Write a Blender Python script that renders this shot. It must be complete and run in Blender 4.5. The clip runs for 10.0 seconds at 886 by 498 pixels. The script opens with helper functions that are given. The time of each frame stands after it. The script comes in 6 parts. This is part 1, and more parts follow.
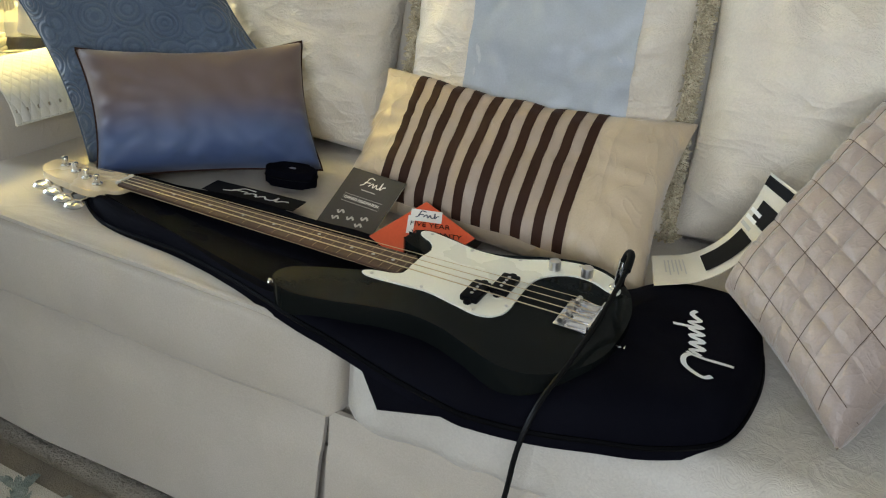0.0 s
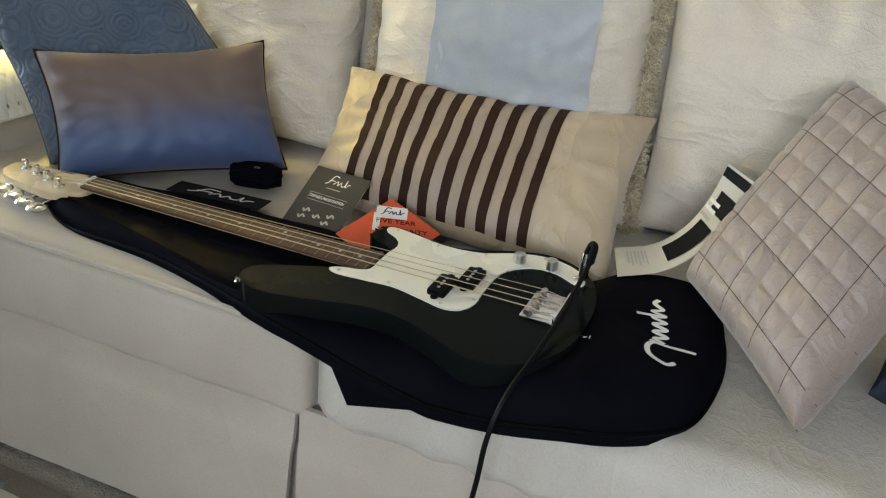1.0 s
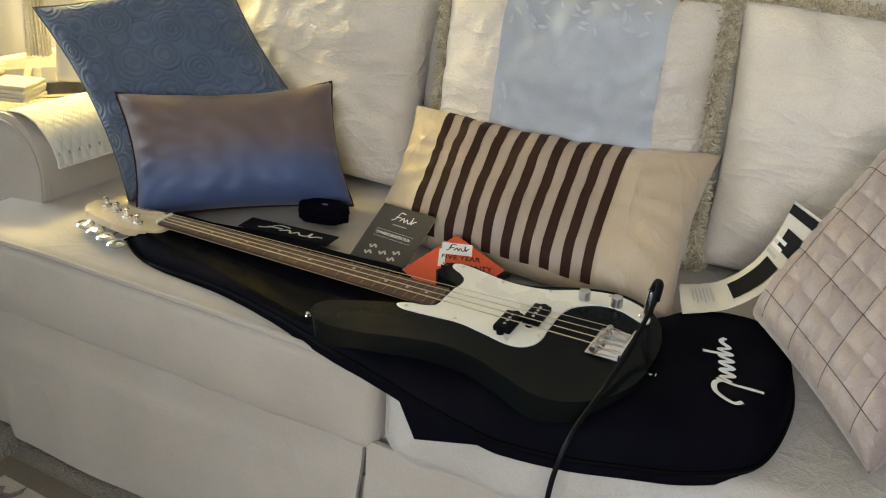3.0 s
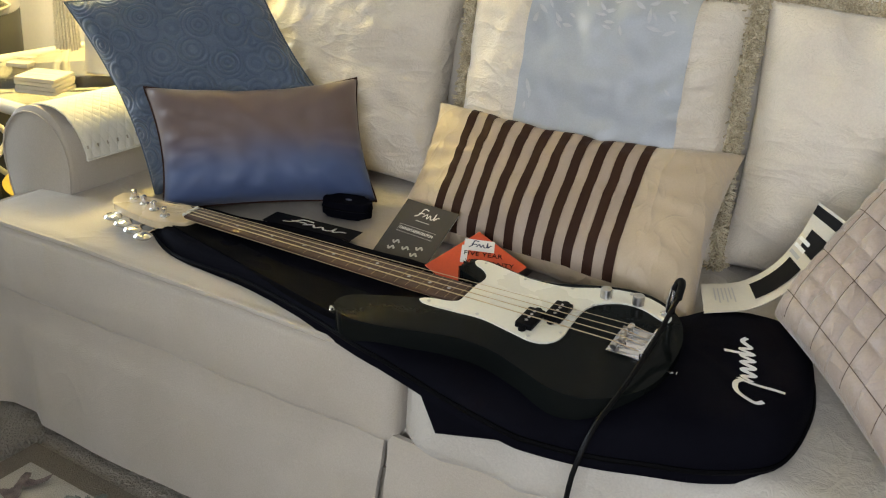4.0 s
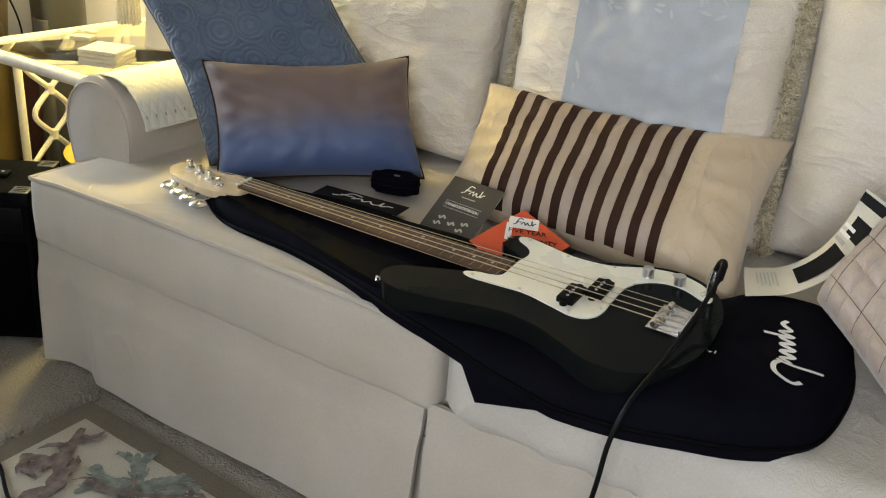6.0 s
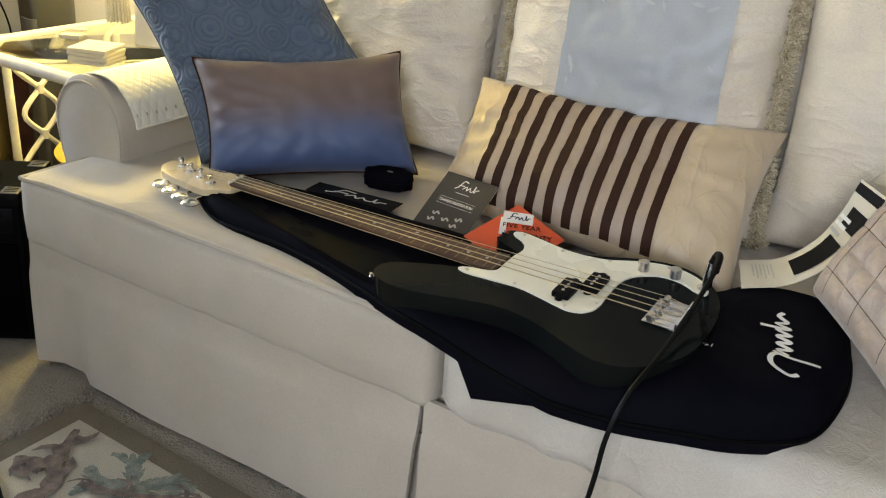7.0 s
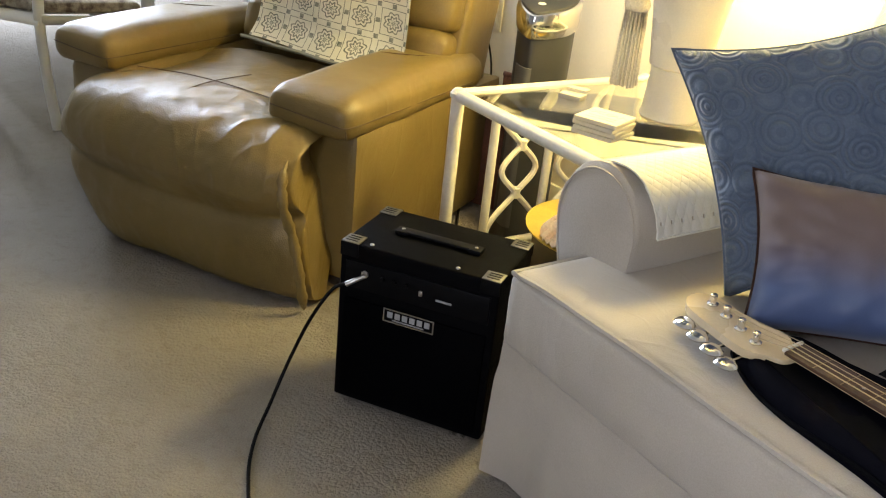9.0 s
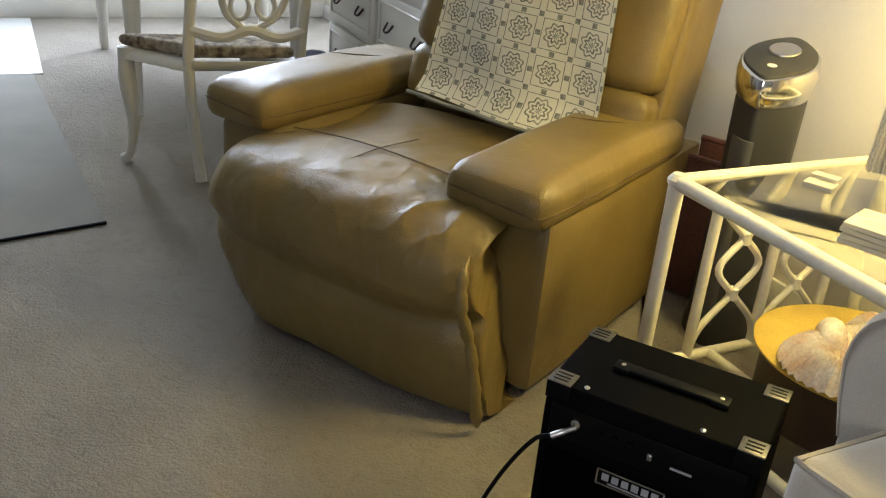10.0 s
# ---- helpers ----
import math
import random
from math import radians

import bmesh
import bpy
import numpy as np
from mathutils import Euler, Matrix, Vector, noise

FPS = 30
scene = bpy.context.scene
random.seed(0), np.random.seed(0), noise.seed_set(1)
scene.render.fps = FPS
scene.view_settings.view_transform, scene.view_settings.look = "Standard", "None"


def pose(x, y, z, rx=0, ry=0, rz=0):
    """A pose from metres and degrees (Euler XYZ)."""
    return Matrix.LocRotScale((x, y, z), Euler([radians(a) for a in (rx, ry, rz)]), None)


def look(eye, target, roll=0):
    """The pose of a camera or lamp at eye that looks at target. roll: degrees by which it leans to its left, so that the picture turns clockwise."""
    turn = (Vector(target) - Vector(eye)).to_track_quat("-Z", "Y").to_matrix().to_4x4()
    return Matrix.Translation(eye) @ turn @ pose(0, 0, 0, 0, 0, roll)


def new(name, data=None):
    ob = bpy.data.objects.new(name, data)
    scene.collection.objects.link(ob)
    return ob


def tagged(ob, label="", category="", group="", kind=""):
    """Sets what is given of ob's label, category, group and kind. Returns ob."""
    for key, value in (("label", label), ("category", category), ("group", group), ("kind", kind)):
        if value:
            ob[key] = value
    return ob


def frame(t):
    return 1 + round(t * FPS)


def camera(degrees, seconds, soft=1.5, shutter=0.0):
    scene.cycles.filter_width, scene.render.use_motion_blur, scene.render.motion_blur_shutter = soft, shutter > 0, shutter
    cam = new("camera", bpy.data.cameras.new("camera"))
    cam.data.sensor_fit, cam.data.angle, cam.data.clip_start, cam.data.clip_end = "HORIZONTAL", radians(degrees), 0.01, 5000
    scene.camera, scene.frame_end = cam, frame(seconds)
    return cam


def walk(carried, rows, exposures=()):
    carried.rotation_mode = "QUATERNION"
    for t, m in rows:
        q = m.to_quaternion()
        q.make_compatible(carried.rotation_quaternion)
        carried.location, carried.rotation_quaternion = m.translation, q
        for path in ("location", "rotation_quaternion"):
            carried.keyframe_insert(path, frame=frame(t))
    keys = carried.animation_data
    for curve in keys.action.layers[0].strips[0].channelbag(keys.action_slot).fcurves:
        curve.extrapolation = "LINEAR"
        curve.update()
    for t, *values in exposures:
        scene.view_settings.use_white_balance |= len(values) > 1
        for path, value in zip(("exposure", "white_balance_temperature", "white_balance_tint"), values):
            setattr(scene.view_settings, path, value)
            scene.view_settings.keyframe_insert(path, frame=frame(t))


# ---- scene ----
cam = camera(52.6, 10.0, 1.15)
PATH = [
    (0, (0.593, -0.988, 1.165), (-0.141, 0.667, 0.317), 5.9),
    (0.5, (0.603, -0.996, 1.165), (-0.028, 0.705, 0.325), 5.9),
    (1, (0.598, -1.002, 1.165), (-0.066, 0.686, 0.322), 5.8),
    (1.5, (0.607, -1.018, 1.174), (-0.106, 0.657, 0.346), 5.4),
    (2, (0.604, -1.026, 1.181), (-0.144, 0.639, 0.365), 5.1),
    (2.5, (0.593, -1.027, 1.18), (-0.179, 0.638, 0.387), 4.7),
    (4, (0.59, -1.041, 1.184), (-0.238, 0.595, 0.387), 4.6),
    (4.5, (0.606, -1.053, 1.182), (-0.237, 0.569, 0.371), 5.2),
    (5, (0.609, -1.064, 1.177), (-0.249, 0.544, 0.353), 5.8),
    (5.5, (0.609, -1.076, 1.176), (-0.301, 0.502, 0.349), 5.4),
    (7, (0.605, -1.066, 1.172), (-0.288, 0.515, 0.335), 4.7),
    (7.5, (0.54, -1.067, 1.17), (-0.381, 0.478, 0.294), 4.9),
    (8, (0.354, -1.051, 1.169), (-0.789, 0.384, 0.372), 5.8),
    (8.5, (0.22, -1.033, 1.154), (-1.113, 0.234, 0.368), 6.3),
    (9, (0.072, -0.93, 1.162), (-1.407, 0.114, 0.312), 6.2),
    (9.5, (-0.094, -0.885, 1.186), (-1.706, -0.052, 0.345), 6.3),
    (10, (-0.383, -0.876, 1.165), (-2.0, -0.049, 0.326), 5.2),
]
walk(cam, [(t, look(eye, target, roll)) for t, eye, target, roll in PATH], [(0.0, -0.08, 6050, 8), (1.5, -0.08, 6200, 10), (2.5, -0.06, 6350, 12), (5.5, -0.03, 6350, 12), (7.5, 0.02, 6350, 12), (8.0, -0.12, 6300, 18), (8.8, -0.02, 6200, 18), (9.5, -0.34, 6120, 19), (10.0, -0.46, 6150, 16)])

# ---- world and lights ----
world = bpy.data.worlds.new("sky")
scene.world = world
world.use_nodes = True
wn = world.node_tree.nodes
sky = wn.new("ShaderNodeTexSky")
sky.sky_type, sky.sun_disc = "NISHITA", False
sky.sun_elevation, sky.sun_rotation = radians(35), radians(180)
world.node_tree.links.new(sky.outputs[0], wn["Background"].inputs[0])
wn["Background"].inputs[1].default_value = 0.10


def lamp(name, kind, m, energy, color, size=0.1, size_y=None):
    data = bpy.data.lights.new(name, kind)
    data.energy, data.color = energy, color
    if kind == "AREA":
        data.shape, data.size, data.size_y = "RECTANGLE", size, size_y or size
    else:
        data.shadow_soft_size = size
    ob = new(name, data)
    ob.matrix_world = m
    return ob


SOUTH_W, WEST_W, LAMP_W = 86.0, 260.0, 140.0
lamp("window_daylight", "AREA", look((1.05, -3.36, 1.62), (0.9, 0, 1.2)), SOUTH_W, (0.90, 0.95, 1.04), 1.7, 1.25)
lamp("window_daylight", "AREA", look((-6.10, -0.05, 1.57), (0, -0.6, 1.0)), WEST_W, (0.76, 0.88, 1.0), 1.3, 1.3)
lamp("table_lamp_bulb", "POINT", pose(-1.395, 0.735, 1.28), LAMP_W, (1.0, 0.81, 0.27), 0.16)


# ---- materials ----
def mat(name, col, rough=0.7, metal=0.0, col2=None, scale=6.0, fine=250.0, bump=0.25, depth=0.001, vary=0.12,
        sheen=0.0, coat=0.0, glass=0.0, coords="Object", extra=None, spec=None, ior=None):
    """A surface with large blotches between two tints, fine grain and relief. extra(nodes, links, coords, colour, height) may add a pattern."""
    m = bpy.data.materials.new(name)
    m.use_nodes = True
    nt = m.node_tree
    nodes, links = nt.nodes, nt.links
    b = nodes["Principled BSDF"]
    tc = nodes.new("ShaderNodeTexCoord")
    co = tc.outputs[coords]
    n1 = nodes.new("ShaderNodeTexNoise")
    n1.inputs["Scale"].default_value, n1.inputs["Detail"].default_value = scale, 4
    n2 = nodes.new("ShaderNodeTexNoise")
    n2.inputs["Scale"].default_value, n2.inputs["Detail"].default_value = fine, 3
    links.new(co, n1.inputs["Vector"])
    links.new(co, n2.inputs["Vector"])
    ramp = nodes.new("ShaderNodeMapRange")
    ramp.inputs[1].default_value, ramp.inputs[2].default_value = 0.35, 0.65
    links.new(n1.outputs[0], ramp.inputs[0])
    mix = nodes.new("ShaderNodeMix")
    mix.data_type = "RGBA"
    c2 = col2 or tuple(c * 0.85 for c in col)
    mix.inputs[6].default_value, mix.inputs[7].default_value = (*col, 1), (*c2, 1)
    links.new(ramp.outputs[0], mix.inputs[0])
    colour = mix.outputs[2]
    height = n2.outputs[0]
    if extra:
        colour, height = extra(nodes, links, co, colour, height)
    hsv = nodes.new("ShaderNodeHueSaturation")
    r2 = nodes.new("ShaderNodeMapRange")
    r2.inputs[1].default_value, r2.inputs[2].default_value = 0.3, 0.7
    r2.inputs[3].default_value, r2.inputs[4].default_value = 1 - vary, 1 + vary
    links.new(n2.outputs[0], r2.inputs[0])
    links.new(r2.outputs[0], hsv.inputs["Value"])
    links.new(colour, hsv.inputs["Color"])
    links.new(hsv.outputs[0], b.inputs["Base Color"])
    rr = nodes.new("ShaderNodeMapRange")
    rr.inputs[3].default_value, rr.inputs[4].default_value = max(0.02, rough - 0.08), min(1, rough + 0.08)
    links.new(n1.outputs[0], rr.inputs[0])
    links.new(rr.outputs[0], b.inputs["Roughness"])
    b.inputs["Metallic"].default_value = metal
    if spec is not None:
        b.inputs["Specular IOR Level"].default_value = spec
    if ior:
        b.inputs["IOR"].default_value = ior
    if sheen:
        b.inputs["Sheen Weight"].default_value = sheen
        b.inputs["Sheen Roughness"].default_value = 0.4
    if coat:
        b.inputs["Coat Weight"].default_value = coat
        b.inputs["Coat Roughness"].default_value = 0.05
    if glass:
        b.inputs["IOR"].default_value = 1.16
        b.inputs["Transmission Weight"].default_value = glass
    if bump:
        bp = nodes.new("ShaderNodeBump")
        bp.inputs["Strength"].default_value, bp.inputs["Distance"].default_value = bump, depth
        links.new(height, bp.inputs["Height"])
        links.new(bp.outputs[0], b.inputs["Normal"])
    return m


def calc(nodes, links, op, a, b=None, c=None):
    n = nodes.new("ShaderNodeMath")
    n.operation = op
    for k, v in enumerate((a, b, c)):
        if v is None:
            continue
        if isinstance(v, (int, float)):
            n.inputs[k].default_value = v
        else:
            links.new(v, n.inputs[k])
    return n.outputs[0]


def blend(nodes, links, fac, a, b):
    n = nodes.new("ShaderNodeMix")
    n.data_type = "RGBA"
    links.new(fac, n.inputs[0])
    for k, v in ((6, a), (7, b)):
        if isinstance(v, tuple):
            n.inputs[k].default_value = (*v, 1)
        else:
            links.new(v, n.inputs[k])
    return n.outputs[2]


def split(nodes, links, co):
    n = nodes.new("ShaderNodeSeparateXYZ")
    links.new(co, n.inputs[0])
    return n.outputs


def carpet_pile(nodes, links, co, colour, height):
    v = nodes.new("ShaderNodeTexVoronoi")
    v.inputs["Scale"].default_value = 130
    links.new(co, v.inputs["Vector"])
    big = nodes.new("ShaderNodeTexNoise")
    big.inputs["Scale"].default_value, big.inputs["Detail"].default_value = 28, 6
    links.new(co, big.inputs["Vector"])
    h = calc(nodes, links, "MULTIPLY_ADD", big.outputs[0], 2.2, height)
    h = calc(nodes, links, "SUBTRACT", h, calc(nodes, links, "MULTIPLY", v.outputs["Distance"], 0.7))
    # Dents in the pile get a darker colour that stands for their shade.
    dark = calc(nodes, links, "MULTIPLY", calc(nodes, links, "GREATER_THAN", 0.42, big.outputs[0]), 0.36)
    return blend(nodes, links, dark, colour, (0.23, 0.2, 0.15)), h


def quilt_rings(nodes, links, co, colour, height):
    v = nodes.new("ShaderNodeTexVoronoi")
    v.inputs["Scale"].default_value, v.inputs["Randomness"].default_value = 17, 0.6
    links.new(co, v.inputs["Vector"])
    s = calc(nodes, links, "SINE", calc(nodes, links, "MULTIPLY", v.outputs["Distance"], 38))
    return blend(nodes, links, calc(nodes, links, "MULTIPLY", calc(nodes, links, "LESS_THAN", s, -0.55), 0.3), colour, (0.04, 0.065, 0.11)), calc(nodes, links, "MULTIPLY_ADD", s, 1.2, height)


def quilt_diamonds(nodes, links, co, colour, height):
    x, y, z = split(nodes, links, co)
    a = calc(nodes, links, "ABSOLUTE", calc(nodes, links, "SINE", calc(nodes, links, "MULTIPLY", calc(nodes, links, "ADD", y, x), 135)))
    b = calc(nodes, links, "ABSOLUTE", calc(nodes, links, "SINE", calc(nodes, links, "MULTIPLY", calc(nodes, links, "SUBTRACT", y, x), 135)))
    return colour, calc(nodes, links, "MULTIPLY_ADD", calc(nodes, links, "POWER", calc(nodes, links, "MULTIPLY", a, b), 0.4), 3.0, height)


# The blue lower half is window reflection put into the satin's colour.
def window_sheen(nodes, links, co, colour, height):
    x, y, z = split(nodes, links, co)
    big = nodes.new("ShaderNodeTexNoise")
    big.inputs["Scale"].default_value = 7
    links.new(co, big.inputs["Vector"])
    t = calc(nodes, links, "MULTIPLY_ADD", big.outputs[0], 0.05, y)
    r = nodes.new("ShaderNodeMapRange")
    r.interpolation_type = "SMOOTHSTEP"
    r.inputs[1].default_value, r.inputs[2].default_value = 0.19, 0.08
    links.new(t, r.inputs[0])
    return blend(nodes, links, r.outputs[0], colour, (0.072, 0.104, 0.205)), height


def creases(scale, stretch, amount, base=None):
    """Soft cloth creases: thin ridges of a stretched, distorted noise, at two sizes, over an optional base pattern."""
    def pattern(nodes, links, co, colour, height):
        if base:
            colour, height = base(nodes, links, co, colour, height)
        for k, (sc, am) in enumerate(((scale, amount), (scale * 2.3, amount * 0.4))):
            mp = nodes.new("ShaderNodeMapping")
            mp.inputs["Scale"].default_value = stretch
            mp.inputs["Rotation"].default_value = (0.3, 0.5 * k, 0.6 - 0.9 * k)
            links.new(co, mp.inputs[0])
            v = nodes.new("ShaderNodeTexNoise")
            v.inputs["Scale"].default_value, v.inputs["Detail"].default_value, v.inputs["Distortion"].default_value = sc, 1.5, 0.9
            links.new(mp.outputs[0], v.inputs["Vector"])
            d = calc(nodes, links, "ABSOLUTE", calc(nodes, links, "SUBTRACT", v.outputs[0], 0.5))
            ridge = calc(nodes, links, "MAXIMUM", calc(nodes, links, "SUBTRACT", 1.0, calc(nodes, links, "MULTIPLY", d, 9.0)), 0.0)
            height = calc(nodes, links, "MULTIPLY_ADD", calc(nodes, links, "POWER", ridge, 2.0), am, height)
        return colour, height

    return pattern


def brocade(nodes, links, co, colour, height):
    v = nodes.new("ShaderNodeTexNoise")
    v.inputs["Scale"].default_value, v.inputs["Detail"].default_value, v.inputs["Distortion"].default_value = 26, 2, 2.5
    links.new(co, v.inputs["Vector"])
    s = calc(nodes, links, "SINE", calc(nodes, links, "MULTIPLY", v.outputs[0], 34))
    return colour, calc(nodes, links, "MULTIPLY_ADD", s, 0.9, height)


def tile_print(nodes, links, co, colour, height):
    """Rosettes in squares, with a chain of small blocks between them."""
    x, y, z = split(nodes, links, co)
    S = 0.100
    fx = calc(nodes, links, "SUBTRACT", calc(nodes, links, "FRACT", calc(nodes, links, "DIVIDE", x, S)), 0.5)
    fy = calc(nodes, links, "SUBTRACT", calc(nodes, links, "FRACT", calc(nodes, links, "DIVIDE", y, S)), 0.5)
    ax, ay = calc(nodes, links, "ABSOLUTE", fx), calc(nodes, links, "ABSOLUTE", fy)
    r = calc(nodes, links, "SQRT", calc(nodes, links, "ADD", calc(nodes, links, "MULTIPLY", fx, fx), calc(nodes, links, "MULTIPLY", fy, fy)))
    th = calc(nodes, links, "ARCTAN2", fy, fx)
    rim = calc(nodes, links, "MULTIPLY_ADD", calc(nodes, links, "COSINE", calc(nodes, links, "MULTIPLY", th, 8)), 0.035, r)
    ring = calc(nodes, links, "SINE", calc(nodes, links, "MULTIPLY", rim, 48))
    rose = calc(nodes, links, "MULTIPLY", calc(nodes, links, "GREATER_THAN", ring, 0.0), calc(nodes, links, "LESS_THAN", rim, 0.31))
    m = calc(nodes, links, "MAXIMUM", ax, ay)
    n = calc(nodes, links, "MINIMUM", ax, ay)
    line = calc(nodes, links, "COMPARE", m, 0.40, 0.012)
    block = calc(nodes, links, "MULTIPLY", calc(nodes, links, "GREATER_THAN", m, 0.43), calc(nodes, links, "LESS_THAN", n, 0.07))
    corner = calc(nodes, links, "GREATER_THAN", n, 0.43)
    ink = calc(nodes, links, "MINIMUM", calc(nodes, links, "ADD", calc(nodes, links, "ADD", rose, line), calc(nodes, links, "ADD", block, corner)), 1.0)
    worn = nodes.new("ShaderNodeTexNoise")
    worn.inputs["Scale"].default_value = 60
    links.new(co, worn.inputs["Vector"])
    ink = calc(nodes, links, "MULTIPLY", ink, calc(nodes, links, "MULTIPLY_ADD", worn.outputs[0], 0.9, 0.3))
    return blend(nodes, links, ink, colour, (0.085, 0.10, 0.085)), height


def leather_pores(nodes, links, co, colour, height):
    v = nodes.new("ShaderNodeTexVoronoi")
    v.inputs["Scale"].default_value = 320
    links.new(co, v.inputs["Vector"])
    big = nodes.new("ShaderNodeTexNoise")
    big.inputs["Scale"].default_value, big.inputs["Detail"].default_value = 14, 3
    links.new(co, big.inputs["Vector"])
    return colour, calc(nodes, links, "MULTIPLY_ADD", big.outputs[0], 2.2, calc(nodes, links, "MULTIPLY", v.outputs["Distance"], 0.8))


def wood_grain(nodes, links, co, colour, height):
    mp = nodes.new("ShaderNodeMapping")
    mp.inputs["Scale"].default_value = (3, 60, 60)
    links.new(co, mp.inputs[0])
    g = nodes.new("ShaderNodeTexNoise")
    g.inputs["Scale"].default_value, g.inputs["Detail"].default_value = 6, 6
    links.new(mp.outputs[0], g.inputs["Vector"])
    f = calc(nodes, links, "MULTIPLY", calc(nodes, links, "GREATER_THAN", g.outputs[0], 0.5), 0.45)
    d = nodes.new("ShaderNodeHueSaturation")
    d.inputs["Value"].default_value = 0.55
    links.new(colour, d.inputs["Color"])
    return blend(nodes, links, f, colour, d.outputs[0]), g.outputs[0]


CARPET = mat("carpet", (0.30, 0.265, 0.215), 0.95, col2=(0.25, 0.222, 0.182), scale=3, fine=300, bump=0.9, depth=0.006, vary=0.12, extra=carpet_pile)
# Walls out of view are darkened to greige to cut their bounced light.
DIMW = mat("greige_bounce_cut", (0.22, 0.205, 0.18), 0.9, scale=2, fine=120, bump=0.15, vary=0.02)
WALL = mat("wall_paint", (0.72, 0.67, 0.58), 0.85, col2=(0.69, 0.64, 0.56), scale=2, fine=120, bump=0.15, depth=0.001, vary=0.02)
CEIL = mat("ceiling_paint", (0.62, 0.61, 0.58), 0.9, fine=90, bump=0.4, depth=0.002, vary=0.03)
TRIM = mat("trim_paint", (0.78, 0.76, 0.7), 0.4, scale=3, vary=0.03, bump=0.05)
TILE = mat("entry_tile", (0.7, 0.7, 0.68), 0.35, scale=5, vary=0.04, bump=0.1)
SOFA = mat("cream_upholstery", (0.462, 0.414, 0.338), 0.75, col2=(0.422, 0.374, 0.30), scale=5, fine=420, bump=0.5, depth=0.0012, vary=0.06, sheen=0.25, extra=creases(4.0, (1.0, 1.6, 0.6), 1.5))
PALE = mat("pale_brocade", (0.71, 0.635, 0.51), 0.46, col2=(0.65, 0.575, 0.455), scale=6, fine=300, bump=0.36, depth=0.0014, vary=0.05, sheen=0.3, extra=creases(7.0, (0.6, 1.0, 1.5), 8.0, brocade))
SEATB = mat("cream_brocade_seat", (0.53, 0.495, 0.43), 0.6, col2=(0.475, 0.44, 0.375), scale=6, fine=300, bump=0.2, depth=0.0014, vary=0.05, sheen=0.2, extra=creases(8.0, (1.5, 1.0, 0.6), 7.0, brocade))
COVER = mat("quilted_white_cover", (0.74, 0.72, 0.64), 0.7, col2=(0.7, 0.68, 0.6), fine=300, bump=0.5, depth=0.0012, vary=0.04, extra=quilt_diamonds)
BLUEPANEL = mat("blue_grey_satin", (0.43, 0.45, 0.455), 0.45, col2=(0.40, 0.42, 0.43), scale=8, fine=350, bump=0.3, vary=0.05, sheen=0.4)
LEAFTHREAD = mat("pale_grey_embroidery", (0.55, 0.555, 0.545), 0.6, bump=0.3, vary=0.05)
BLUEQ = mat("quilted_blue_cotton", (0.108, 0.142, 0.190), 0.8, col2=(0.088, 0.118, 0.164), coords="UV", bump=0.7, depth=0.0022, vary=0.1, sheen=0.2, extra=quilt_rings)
BROWNB = mat("brown_satin_blue_sheen", (0.158, 0.110, 0.094), 0.55, col2=(0.138, 0.096, 0.082), coords="UV", fine=500, bump=0.25, vary=0.05, sheen=0.15, extra=window_sheen)
TAN = mat("tan_satin", (0.58, 0.465, 0.315), 0.42, col2=(0.53, 0.42, 0.28), scale=9, fine=400, bump=0.3, vary=0.04, sheen=0.3, extra=creases(7.0, (1.2, 1.0, 0.6), 7.0))
TAUPE = mat("taupe_ribbon", (0.43, 0.335, 0.25), 0.5, fine=500, bump=0.2, vary=0.05)
DARKR = mat("dark_brown_ribbon", (0.040, 0.018, 0.011), 0.6, fine=500, bump=0.2, vary=0.08, ior=1.2)
FRINGE = mat("olive_fringe", (0.60, 0.53, 0.37), 0.9, col2=(0.42, 0.35, 0.22), scale=60, fine=300, vary=0.25)
GRIDP = mat("beige_pleated_satin", (0.335, 0.265, 0.22), 0.5, col2=(0.29, 0.23, 0.19), scale=8, fine=350, bump=0.4, vary=0.05, sheen=0.3, extra=creases(16.0, (1.0, 1.0, 1.0), 2.5))
THREAD = mat("dark_thread", (0.09, 0.055, 0.03), 0.8, bump=0)
DENIM = mat("dark_blue_denim", (0.016, 0.026, 0.046), 0.85, col2=(0.011, 0.019, 0.035), fine=500, bump=0.5, vary=0.2)
NYLON = mat("black_nylon", (0.0040, 0.0040, 0.0065), 0.75, col2=(0.0028, 0.0028, 0.0048), scale=10, fine=600, bump=0.4, vary=0.15, ior=1.08)
SHINYN = mat("black_coated_nylon", (0.0035, 0.0035, 0.004), 0.42, fine=500, bump=0.3, vary=0.1, ior=1.07)
BLACKG = mat("black_gloss_lacquer", (0.006, 0.0072, 0.0066), 0.07, bump=0.0, vary=0.05, ior=1.12)
BLACKP = mat("black_plastic", (0.004, 0.004, 0.0045), 0.4, bump=0.1, vary=0.08, ior=1.15)
WHITEP = mat("cream_white_plastic", (0.70, 0.68, 0.58), 0.28, col2=(0.69, 0.67, 0.57), bump=0.0, vary=0.02)
MAPLE = mat("lacquered_maple", (0.66, 0.53, 0.33), 0.28, col2=(0.61, 0.48, 0.28), bump=0.05, vary=0.03, coat=0.4)
ROSEW = mat("rosewood", (0.085, 0.042, 0.022), 0.5, col2=(0.06, 0.03, 0.016), bump=0.15, vary=0.2, extra=wood_grain)
SCUFF = mat("scuffed_dark_metal", (0.12, 0.115, 0.11), 0.45, metal=0.8, scale=60, bump=0.2, vary=0.3)
CHROME = mat("chrome", (0.75, 0.75, 0.76), 0.12, metal=1.0, bump=0, vary=0.02)
